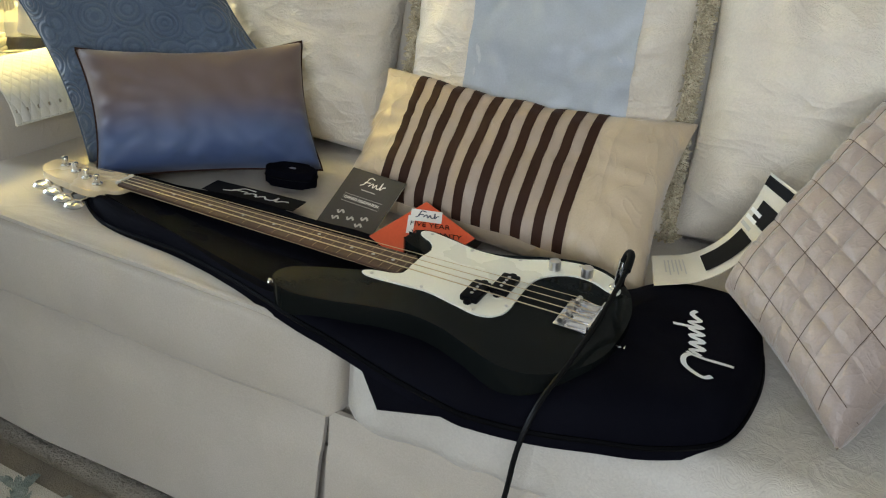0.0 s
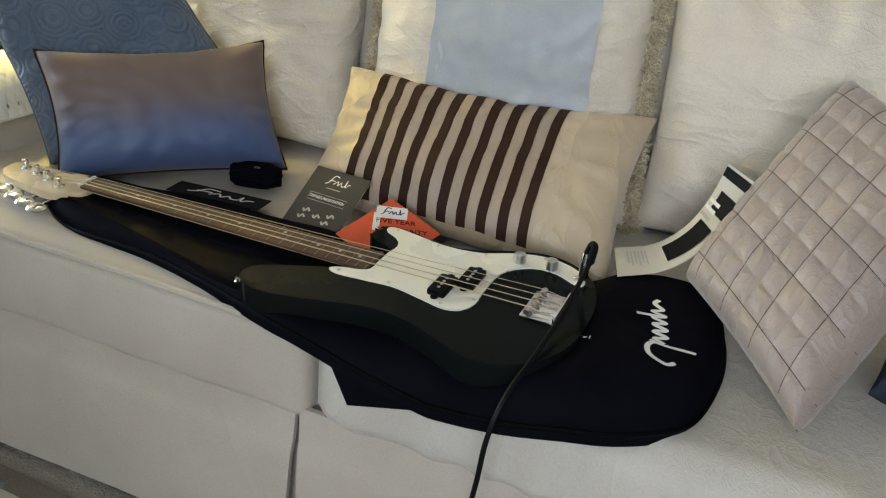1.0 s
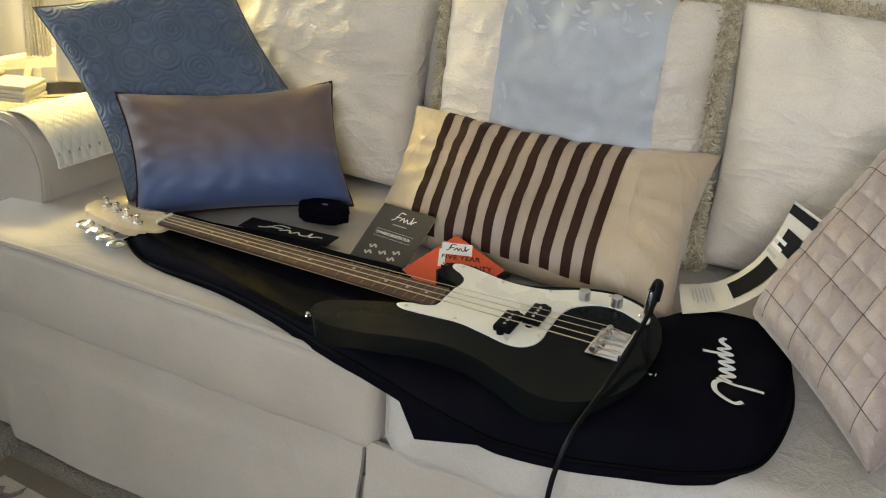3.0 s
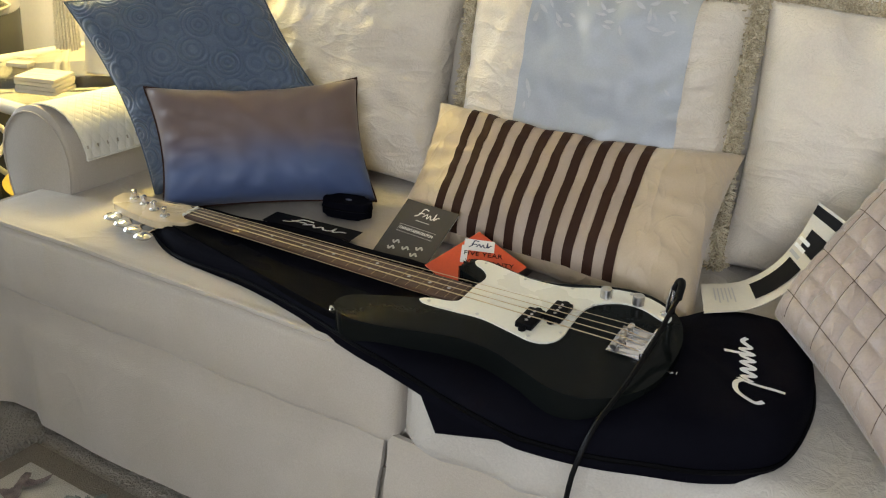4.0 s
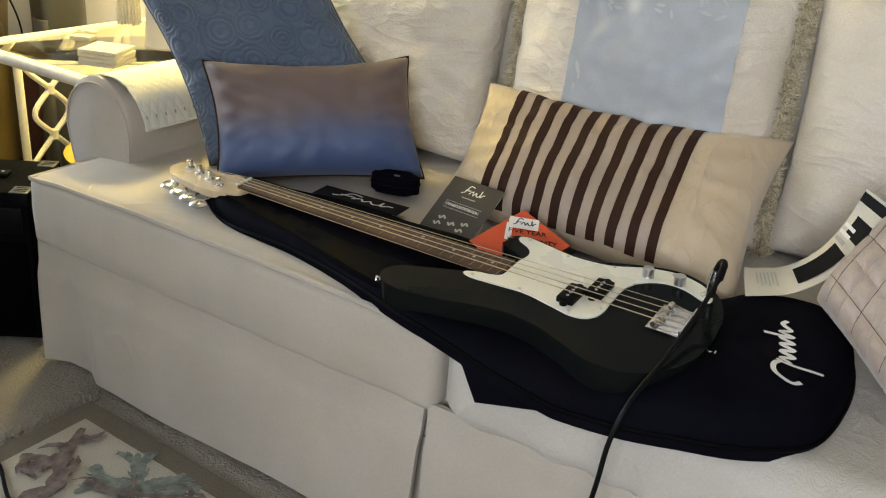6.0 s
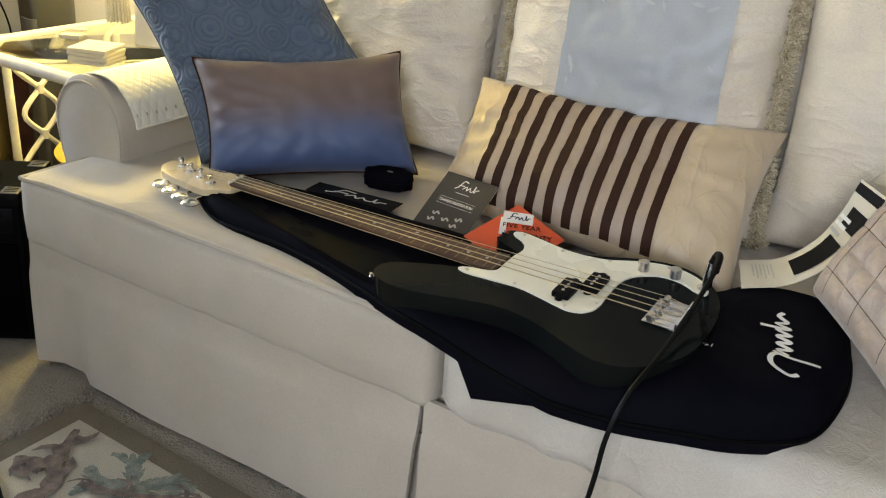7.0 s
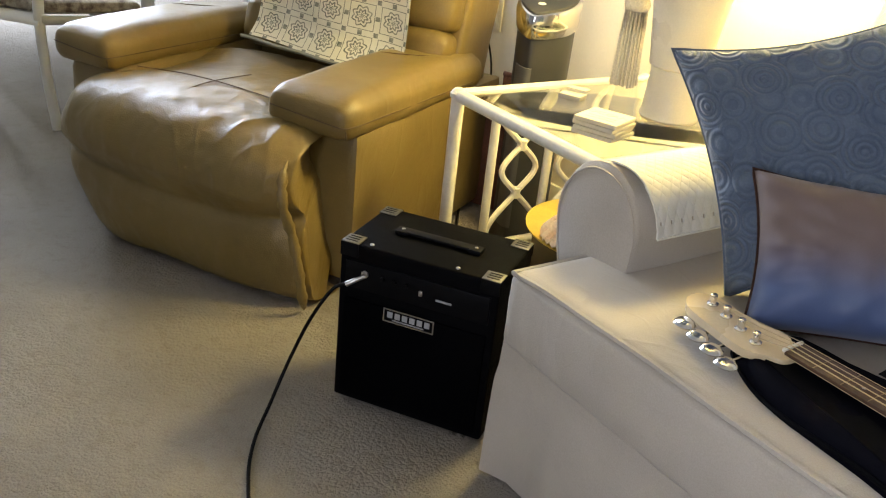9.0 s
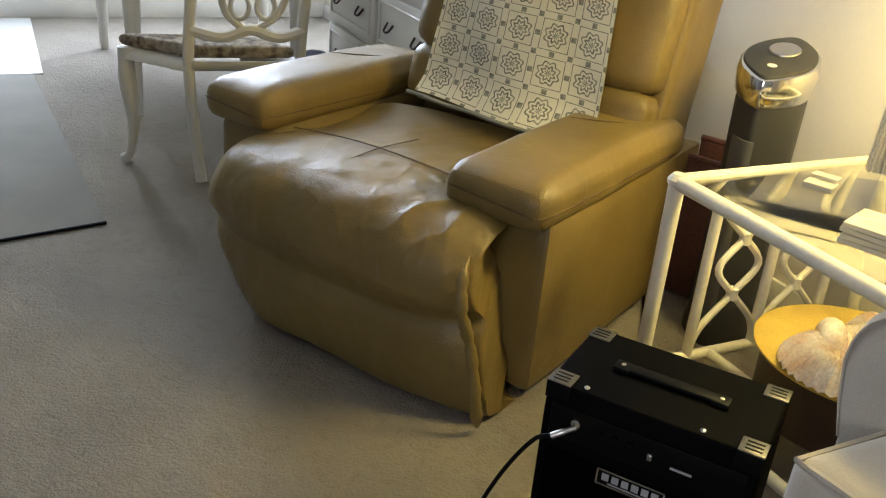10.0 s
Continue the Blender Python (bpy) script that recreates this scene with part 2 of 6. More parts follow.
STRING = mat("wound_string", (0.55, 0.44, 0.28), 0.45, metal=0.6, bump=0, vary=0.03)
FRET = mat("worn_fret_wire", (0.30, 0.22, 0.13), 0.4, metal=0.7, bump=0, vary=0.03)
STEEL = mat("brushed_steel", (0.6, 0.58, 0.55), 0.32, metal=1.0, bump=0.05, vary=0.05)
INKW = mat("white_print", (0.78, 0.78, 0.76), 0.6, bump=0, vary=0.02)
INKK = mat("black_print", (0.008, 0.008, 0.009), 0.6, bump=0, vary=0.05, ior=1.15)
INKG = mat("grey_print", (0.4, 0.4, 0.4), 0.5, bump=0, vary=0.05)
INKB = mat("navy_print", (0.02, 0.03, 0.08), 0.5, bump=0, vary=0.05)
BOOK = mat("charcoal_card", (0.032, 0.029, 0.028), 0.6, fine=200, bump=0.05, vary=0.05)
ORANGE = mat("orange_card", (0.62, 0.075, 0.02), 0.5, bump=0.03, vary=0.04)
PAPER = mat("white_paper", (0.60, 0.565, 0.48), 0.7, bump=0.08, vary=0.03)
VINYL = mat("black_vinyl", (0.003, 0.003, 0.0034), 0.55, fine=700, bump=0.7, depth=0.0008, vary=0.2, ior=1.08)
GRILLE = mat("black_grille_cloth", (0.002, 0.002, 0.0024), 0.8, fine=900, bump=0.8, depth=0.001, vary=0.3, ior=1.06)
RATTAN = mat("white_painted_rattan", (0.74, 0.70, 0.58), 0.42, col2=(0.68, 0.63, 0.5), scale=14, fine=80, bump=0.2, vary=0.05)
GLASS = mat("clear_glass", (0.97, 0.99, 0.98), 0.02, glass=1.0, bump=0, vary=0.0)
CERAMIC = mat("cream_ceramic", (0.74, 0.70, 0.60), 0.3, col2=(0.71, 0.66, 0.55), bump=0.05, vary=0.03)
CORD = mat("cream_cord", (0.74, 0.69, 0.57), 0.9, fine=200, bump=0.5, vary=0.15)
GOLD = mat("gold_lacquer", (0.66, 0.46, 0.07), 0.42, metal=0.25, col2=(0.58, 0.39, 0.06), scale=20, bump=0.2, vary=0.1)
DWOOD = mat("dark_wood", (0.06, 0.03, 0.018), 0.5, col2=(0.04, 0.02, 0.012), bump=0.2, extra=wood_grain)
SHELL = mat("shell", (0.80, 0.73, 0.62), 0.4, col2=(0.66, 0.46, 0.32), scale=22, fine=150, bump=0.4, vary=0.15)
LEATHER = mat("tan_leather", (0.222, 0.155, 0.046), 0.40, col2=(0.180, 0.124, 0.036), scale=5, fine=200, bump=0.35, depth=0.0018, vary=0.06, extra=creases(5.0, (1.0, 1.4, 1.0), 0.8, leather_pores))
STITCH = mat("leather_seam", (0.12, 0.075, 0.035), 0.7, bump=0)
THROW = mat("printed_throw", (0.76, 0.74, 0.64), 0.85, col2=(0.68, 0.66, 0.54), coords="UV", fine=600, bump=0.5, vary=0.06, extra=tile_print)
GREYP = mat("charcoal_plastic", (0.035, 0.035, 0.037), 0.45, bump=0.08, vary=0.06)
GREYL = mat("grey_plastic_panel", (0.10, 0.10, 0.10), 0.42, bump=0.05, vary=0.04)
WHITEWD = mat("white_painted_wood", (0.72, 0.70, 0.64), 0.4, col2=(0.68, 0.66, 0.6), bump=0.08, vary=0.03)
SEATF = mat("dark_floral_seat", (0.10, 0.065, 0.045), 0.85, col2=(0.42, 0.36, 0.26), scale=38, fine=300, bump=0.4, vary=0.15)
RUNNER = mat("grey_runner", (0.235, 0.222, 0.192), 0.95, col2=(0.21, 0.20, 0.175), scale=4, fine=350, bump=0.8, depth=0.003, vary=0.15)
RUGF = mat("rug_field", (0.46, 0.43, 0.37), 0.95, col2=(0.38, 0.36, 0.32), scale=9, fine=350, bump=0.9, depth=0.003, vary=0.18)
RUGB = mat("rug_band_taupe", (0.175, 0.145, 0.105), 0.95, fine=400, bump=0.9, depth=0.003, vary=0.15)
RUGL = mat("rug_band_light", (0.50, 0.46, 0.38), 0.95, fine=400, bump=0.9, depth=0.003, vary=0.15)
RUGK = mat("rug_motif_brown", (0.085, 0.062, 0.055), 0.95, col2=(0.22, 0.17, 0.145), scale=45, fine=400, bump=0.9, depth=0.003, vary=0.2)
RUGG = mat("rug_motif_green", (0.115, 0.14, 0.12), 0.95, col2=(0.25, 0.27, 0.235), scale=45, fine=400, bump=0.9, depth=0.003, vary=0.2)
RUBBER = mat("black_rubber", (0.006, 0.006, 0.006), 0.45, bump=0, vary=0.05, ior=1.15)
REDBR = mat("red_brown_wicker", (0.13, 0.045, 0.022), 0.6, fine=120, bump=0.6, depth=0.003, vary=0.25)
NAVY = mat("navy_cloth", (0.012, 0.018, 0.05), 0.8, fine=300, bump=0.3, vary=0.15)
SHADE = mat("lamp_shade_fabric", (0.75, 0.68, 0.5), 0.8, fine=300, bump=0.3, vary=0.03)
_n, _l = SHADE.node_tree.nodes, SHADE.node_tree.links
_t = _n.new("ShaderNodeBsdfTranslucent")
_t.inputs[0].default_value = (0.97, 0.91, 0.74, 1)
_m = _n.new("ShaderNodeMixShader")
_m.inputs[0].default_value = 0.92
_l.new(_n["Principled BSDF"].outputs[0], _m.inputs[1])
_l.new(_t.outputs[0], _m.inputs[2])
_l.new(_m.outputs[0], _n["Material Output"].inputs[0])


# ---- mesh helpers ----
def part(name, bm, material, parent=None, label="", smooth=40, m=None):
    """Links a bmesh as one mesh object; smooth: the angle in degrees past which an edge stays sharp."""
    me = bpy.data.meshes.new(name)
    bmesh.ops.recalc_face_normals(bm, faces=bm.faces)
    if all(e.is_manifold for e in bm.edges) and bm.calc_volume(signed=True) < 0:
        bmesh.ops.reverse_faces(bm, faces=bm.faces)
    bm.to_mesh(me)
    bm.free()
    for x in material if isinstance(material, (list, tuple)) else [material]:
        me.materials.append(x)
    if smooth:
        me.shade_smooth()
        me.set_sharp_from_angle(angle=radians(smooth))
    ob = new(name, me)
    if m is not None:
        ob.matrix_basis = m
    if parent:
        ob.parent = parent
    if label:
        ob["label"] = label
    return ob


def thing(name, label, category, m=None, group="", kind=""):
    ob = new(name)
    ob.empty_display_size = 0.05
    if m is not None:
        ob.matrix_basis = m
    return tagged(ob, label, category, group, kind)


def box(size, at=(0, 0, 0), bevel=0.004, seg=2, bm=None):
    bm = bm or bmesh.new()
    r = bmesh.ops.create_cube(bm, size=1.0)
    vs = r["verts"]
    for v in vs:
        v.co = Vector((v.co.x * size[0] + at[0], v.co.y * size[1] + at[1], v.co.z * size[2] + at[2]))
    if bevel:
        es = list({e for v in vs for e in v.link_edges})
        bmesh.ops.bevel(bm, geom=es, offset=min(bevel, min(size) * 0.45), segments=seg, affect="EDGES", profile=0.5)
    return bm


def soft(lo, hi, r, n=14, crown=0.0, wrinkle=0.0, seed=0.0, crown_y=1.0, bm=None, folds=0.0, bulge=0.0):
    """A stuffed box: rounded edges, a crown on top, slight wrinkles."""
    bm = bm or bmesh.new()
    res = bmesh.ops.create_cube(bm, size=2.0)
    bmesh.ops.subdivide_edges(bm, edges=list({e for v in res["verts"] for e in v.link_edges}), cuts=n, use_grid_fill=True)
    c = [(a + b) / 2 for a, b in zip(lo, hi)]
    h = [(b - a) / 2 for a, b in zip(lo, hi)]
    for v in bm.verts:
        if v.tag:
            continue
        v.tag = True
        q = v.co.copy()
        inner = Vector([max(-(h[k] - r), min(h[k] - r, q[k] * h[k])) for k in range(3)])
        p = Vector([q[k] * h[k] for k in range(3)])
        d = p - inner
        if d.length > 1e-6:
            p = inner + d.normalized() * r
        if crown and q.z > -0.2:
            w = (1 - q.x**4) * (1 - abs(q.y) ** 4 * crown_y)
            p.z += crown * w * max(0, q.z)
        if wrinkle:
            s = Vector((p.x * 7 + seed, p.y * 7, p.z * 9))
            p += d.normalized() * wrinkle * (noise.noise(s) + 0.5 * noise.noise(s * 2.7)) if d.length > 1e-6 else Vector((0, 0, wrinkle * noise.noise(s)))
        if folds and q.y < -0.5:
            p.y += folds * (0.5 + 0.5 * q.y * -1) * (math.sin(p.x * 62 + 4 * noise.noise(Vector((p.x * 5, p.z * 4, seed)))) + noise.noise(Vector((p.x * 22, p.z * 5, seed)))) * (1.2 - q.z)
        if bulge and q.y < -0.8:
            p.y -= bulge * (1 - q.z * q.z) * (1 - q.x**6) * (-q.y - 0.8) / 0.2
        v.co = p + Vector(c)
    return bm


def smooth_path(pts, per=8):
    """A Catmull-Rom line through points."""
    P = [Vector(p) for p in pts]
    P = [2 * P[0] - P[1]] + P + [2 * P[-1] - P[-2]]
    out = []
    for k in range(1, len(P) - 2):
        a, b, c, d = P[k - 1 : k + 3]
        for j in range(per):
            t = j / per
            out.append(0.5 * (2 * b + (c - a) * t + (2 * a - 5 * b + 4 * c - d) * t * t + (3 * b - a - 3 * c + d) * t**3))
    return out + [P[-2]]


def tube(pts, radius, seg=8, bm=None, closed=False, flat=1.0):
    bm = bm or bmesh.new()
    P = [Vector(p) for p in pts]
    n = len(P)
    R = radius if isinstance(radius, (list, tuple)) else [radius] * n
    up = None
    rings = []
    for k, p in enumerate(P):
        if closed:
            t = (P[(k + 1) % n] - P[k - 1]).normalized()
        else:
            t = (P[min(k + 1, n - 1)] - P[max(k - 1, 0)]).normalized()
        if up is None:
            up = t.orthogonal().normalized()
        up = (up - up.dot(t) * t).normalized()
        side = t.cross(up)
        rings.append([bm.verts.new(p + R[k] * (math.cos(2 * math.pi * j / seg) * up + flat * math.sin(2 * math.pi * j / seg) * side)) for j in range(seg)])
    for k in range(n if closed else n - 1):
        a, b = rings[k], rings[(k + 1) % n]
        for j in range(seg):
            bm.faces.new((a[j], a[(j + 1) % seg], b[(j + 1) % seg], b[j]))
    if not closed:
        bm.faces.new(rings[0][::-1])
        bm.faces.new(rings[-1])
    return bm


def lathe(profile, seg=32, at=(0, 0, 0), bm=None, squash=1.0):
    """Turns (radius, height) points round the z axis."""
    bm = bm or bmesh.new()
    rings = []
    for r, z in profile:
        r = max(r, 0.0005)
        rings.append([bm.verts.new((at[0] + r * math.cos(2 * math.pi * j / seg), at[1] + squash * r * math.sin(2 * math.pi * j / seg), at[2] + z)) for j in range(seg)])
    for a, b in zip(rings, rings[1:]):
        for j in range(seg):
            bm.faces.new((a[j], a[(j + 1) % seg], b[(j + 1) % seg], b[j]))
    bm.faces.new(rings[0][::-1])
    bm.faces.new(rings[-1])
    return bm


def slab(outline, z0, z1, bevel=0.003, seg=2, bm=None):
    """An outline in the xy plane made z0 to z1 thick, with rounded rims."""
    bm = bm or bmesh.new()
    lo = [bm.verts.new((x, y, z0)) for x, y in outline]
    hi = [bm.verts.new((x, y, z1)) for x, y in outline]
    n = len(lo)
    a = bm.faces.new(lo[::-1])
    b = bm.faces.new(hi)
    for k in range(n):
        bm.faces.new((lo[k], lo[(k + 1) % n], hi[(k + 1) % n], hi[k]))
    if bevel:
        bmesh.ops.bevel(bm, geom=list(a.edges) + list(b.edges), offset=bevel, segments=seg, affect="EDGES", profile=0.5)
    return bm


def loop2(pts, per=6):
    """A closed smooth outline through (x, y) points."""
    n = len(pts)
    P = [Vector((*p, 0)) for p in pts]
    out = []
    for k in range(n):
        a, b, c, d = P[k - 1], P[k], P[(k + 1) % n], P[(k + 2) % n]
        for j in range(per):
            t = j / per
            q = 0.5 * (2 * b + (c - a) * t + (2 * a - 5 * b + 4 * c - d) * t * t + (3 * b - a - 3 * c + d) * t**3)
            out.append((q.x, q.y))
    return out


def strokes(lines, width, z=0.0, thick=0.0006, bm=None):
    """Flat strokes along lines of (x, y), as lettering or print."""
    bm = bm or bmesh.new()
    for line in lines:
        P = [Vector((x, y, 0)) for x, y in line]
        prev = None
        for k, p in enumerate(P):
            t = (P[min(k + 1, len(P) - 1)] - P[max(k - 1, 0)]).normalized()
            s = Vector((-t.y, t.x, 0)) * width / 2
            row = [bm.verts.new(p + s + Vector((0, 0, z))), bm.verts.new(p - s + Vector((0, 0, z)))]
            if prev:
                bm.faces.new((prev[0], prev[1], row[1], row[0]))
            prev = row
    return bm


def words(text, size, material, parent, m, name="lettering", label="", wide=1.0):
    c = bpy.data.curves.new(name, "FONT")
    c.body, c.size, c.align_x, c.align_y = text, size, "CENTER", "CENTER"
    c.extrude = 0.0003
    tmp = new(name + "_tmp", c)
    me = bpy.data.meshes.new_from_object(tmp)
    bpy.data.objects.remove(tmp)
    me.materials.clear()
    me.materials.append(material)
    ob = new(name, me)
    ob.matrix_basis = m @ Matrix.Diagonal((wide, 1, 1, 1))
    ob.parent = parent
    if label:
        ob["label"] = label
    return ob


def thicken(bm, thick):
    """Gives an open sheet a back, set off along its normals, and a rim, so that it is closed."""
    bm.normal_update()
    away = [(v, v.normal.copy()) for v in bm.verts]
    rim = [(lp.vert, lp.link_loop_next.vert) for e in bm.edges if e.is_boundary for lp in e.link_loops]
    made = bmesh.ops.duplicate(bm, geom=list(bm.verts) + list(bm.edges) + list(bm.faces))
    twin = made["vert_map"]
    for v, n in away:
        twin[v].co = v.co - n * thick
    bmesh.ops.reverse_faces(bm, faces=[x for x in made["geom"] if isinstance(x, bmesh.types.BMFace)])
    for a, b in rim:
        bm.faces.new((b, a, twin[a], twin[b]))
    return bm


def cloth(grid, thick):
    """A closed sheet of cloth: rows of places, made thick along the sheet's own normal, with a rim all round."""
    bm = bmesh.new()
    nj, ni = len(grid), len(grid[0])
    front, back = [], []
    for j in range(nj):
        fr, bk = [], []
        for i in range(ni):
            p = Vector(grid[j][i])
            du = Vector(grid[j][min(i + 1, ni - 1)]) - Vector(grid[j][max(i - 1, 0)])
            dv = Vector(grid[min(j + 1, nj - 1)][i]) - Vector(grid[max(j - 1, 0)][i])
            fr.append(bm.verts.new(p))
            bk.append(bm.verts.new(p - du.cross(dv).normalized() * thick))
        front.append(fr)
        back.append(bk)
    for j in range(nj - 1):
        for i in range(ni - 1):
            bm.faces.new((front[j][i], front[j][i + 1], front[j + 1][i + 1], front[j + 1][i]))
            bm.faces.new((back[j][i], back[j + 1][i], back[j + 1][i + 1], back[j][i + 1]))
    for j in range(nj - 1):
        for i in (0, ni - 1):
            bm.faces.new((front[j][i], front[j + 1][i], back[j + 1][i], back[j][i]))
    for i in range(ni - 1):
        for j in (0, nj - 1):
            bm.faces.new((front[j][i], front[j][i + 1], back[j][i + 1], back[j][i]))
    return bm


class Cushion:
    """A pillow hung between four corners (top left, top right, bottom right, bottom left), filled to a thickness."""

    def __init__(self, tl, tr, br, bl, thick, pinch=0.07, wrinkle=0.004, seed=0.0, full=0.5):
        self.c = [Vector(p) for p in (tl, tr, br, bl)]
        self.mid = sum(self.c, Vector()) / 4
        self.w = ((self.c[1] - self.c[0]).length + (self.c[2] - self.c[3]).length) / 2
        self.h = ((self.c[3] - self.c[0]).length + (self.c[2] - self.c[1]).length) / 2
        across = (self.c[1] - self.c[0]) + (self.c[2] - self.c[3])
        upward = (self.c[0] - self.c[3]) + (self.c[1] - self.c[2])
        self.n = across.cross(upward).normalized()
        self.thick, self.pinch, self.wrinkle, self.seed, self.full = thick, pinch, wrinkle, seed, full
        self.puff, self.sag = None, 0.0

    def at(self, u, v, side=1.0, lift=0.0):
        """The place on the front (side 1) or back (-1); u to the right, v up, both from -1 to 1."""
        p = self.pinch
        uu, vv = u * (1 - p * (1 - v * v) * u * u), v * (1 - p * (1 - u * u) * v * v)
        vv -= self.sag * (1 - u * u) * ((v + 1) / 2) ** 3
        a, b = (uu + 1) / 2, (vv + 1) / 2
        tl, tr, br, bl = self.c
        q = bl.lerp(br, a).lerp(tl.lerp(tr, a), b) - self.mid
        f = max(0.0, (1 - u**4) * (1 - v**4)) ** self.full
        s = Vector((u * self.w * 5 + self.seed, v * self.h * 5, side * 3))
        edge = max(abs(u), abs(v)) ** 3
        ang = math.atan2(v, u)
        fold = math.sin(ang * 17 + 3 * noise.noise(Vector((ang * 2, self.seed, 0)))) * edge * 0.6
        w = self.wrinkle * (1.4 * noise.noise(s) + 0.55 * noise.noise(s * 2.6) + 0.15 * noise.noise(s * 5.5) + 1.3 * fold) * f
        if self.puff:
            pu, pv, amp = self.puff
            w += amp * f * (abs(math.sin(math.pi * pu * (u + 1) / 2)) * abs(math.sin(math.pi * pv * (v + 1) / 2))) ** 0.5
        return q + self.n * side * (self.thick / 2 * f + w + lift)

    def mesh(self, n=36):
        bm = bmesh.new()
        uvl = bm.loops.layers.uv.new("UVMap")
        for side in (1, -1):
            grid = [[bm.verts.new(self.at(2 * i / n - 1, 2 * j / n - 1, side)) for i in range(n + 1)] for j in range(n + 1)]
            for j in range(n):
                for i in range(n):
                    q = [(i, j), (i + 1, j), (i + 1, j + 1), (i, j + 1)]
                    fc = bm.faces.new([grid[b][a] for a, b in q])
                    for lp, (a, b) in zip(fc.loops, q):
                        lp[uvl].uv = (a / n * self.w, b / n * self.h)
        bmesh.ops.remove_doubles(bm, verts=bm.verts, dist=0.0004)
        return bm

    def patch(self, u0, u1, v0, v1, lift=0.003, nu=6, nv=64):
        """A strip of cloth sewn on the front."""
        bm = bmesh.new()
        g = [[bm.verts.new(self.at(u0 + (u1 - u0) * i / nu, v0 + (v1 - v0) * j / nv, 1, lift)) for i in range(nu + 1)] for j in range(nv + 1)]
        for j in range(nv):
            for i in range(nu):
                bm.faces.new((g[j][i], g[j][i + 1], g[j + 1][i + 1], g[j + 1][i]))
        thicken(bm, 0.001)
        return bm

    def rim(self, n=24):
        e = [self.at(-1 + 2 * k / n, 1) for k in range(n)] + [self.at(1, 1 - 2 * k / n) for k in range(n)]
        return e + [self.at(1 - 2 * k / n, -1) for k in range(n)] + [self.at(-1, -1 + 2 * k / n) for k in range(n)]

    def fringe(self, sides, count, length, seed):
        """Loose tufts along the sides named (t, r, b, l)."""
        rng = random.Random(seed)
        bm = bmesh.new()
        for side in sides:
            for _ in range(count):
                a = rng.uniform(-1, 1)
                u, v = {"t": (a, 1), "b": (a, -1), "l": (-1, a), "r": (1, a)}[side]
                p = self.at(u, v)
                out = (p - self.at(u * 0.9, v * 0.9)).normalized()
                al = Vector((rng.uniform(-1, 1), rng.uniform(-1, 1), rng.uniform(-1, 1)))
                d1 = (0.8 * out + 1.1 * al + 0.5 * self.n * rng.uniform(-1, 1.4)).normalized() * length * rng.uniform(0.4, 1)
                d2 = (d1.normalized() + 0.9 * Vector((rng.uniform(-1, 1), rng.uniform(-1, 1), rng.uniform(-1, 0.6)))).normalized() * length * rng.uniform(0.5, 1.0)
                tube([p, p + d1 * 0.6, p + d1 + d2 * 0.4, p + d1 + d2], [0.0018, 0.0026, 0.0026, 0.0018], 4, bm)
        return bm


# ---- the room ----
X0, X1, Y0, Y1, H = -6.15, 2.1, -3.5, 1.04, 2.45


def carpet_floor():
    bm = bmesh.new()
    bmesh.ops.create_grid(bm, x_segments=2, y_segments=2, size=1)
    for v in bm.verts:
        v.co = Vector((X0 + (v.co.x + 1) / 2 * (X1 - X0), Y0 + (v.co.y + 1) / 2 * (Y1 - Y0), 0))
    thicken(bm, 0.05)
    ob = part("floor", bm, CARPET, smooth=0)
    top = max(v.co.z for v in ob.data.vertices)
    for v in ob.data.vertices:
        v.co.z -= top
    return tagged(ob, "beige cut-pile wall-to-wall carpet, flattened in places", "carpet", kind="structure")


carpet_floor()
tagged(part("wall_north", box((X1 - X0 + 0.3, 0.12, H), ((X0 + X1) / 2, Y1 + 0.06, H / 2), 0), WALL, smooth=0), "plain off-white painted wall behind the sofa", "wall", kind="structure")


def wall_with_window(name, x, y0, y1, z0, z1, label, material):
    """An end wall along y with a window opening through it."""
    bm = box((0.12, y0 - Y0, H), (x, (Y0 + y0) / 2, H / 2), 0)
    box((0.12, Y1 - y1, H), (x, (Y1 + y1) / 2, H / 2), 0, bm=bm)
    box((0.12, y1 - y0, z0), (x, (y0 + y1) / 2, z0 / 2), 0, bm=bm)
    box((0.12, y1 - y0, H - z1), (x, (y0 + y1) / 2, (H + z1) / 2), 0, bm=bm)
    tagged(part(name, bm, material, smooth=0), label, "wall", kind="structure")
    w = thing("window_2", "white-framed window that lets in daylight", "window", kind="structure")
    part("window_sill", box((0.2, y1 - y0 + 0.1, 0.03), (x, (y0 + y1) / 2, z0), 0.004), TRIM, w)
    part("window_frame", box((0.05, y1 - y0, 0.06), (x, (y0 + y1) / 2, z1 - 0.03), 0.004), TRIM, w)
    for y in (y0 + 0.03, y1 - 0.03):
        part("window_frame", box((0.05, 0.06, z1 - z0 - 0.08), (x, y, (z0 + z1) / 2), 0.004), TRIM, w)


wall_with_window("wall_west", X0 - 0.06, -0.75, 0.65, 0.88, 2.26, "plain off-white painted end wall", WALL)
tagged(part("wall_east", box((0.12, Y1 - Y0, H), (X1 + 0.06, (Y0 + Y1) / 2, H / 2), 0), DIMW, smooth=0), "unseen plain side wall, darkened to greige to cut bounced light", "wall", kind="structure")
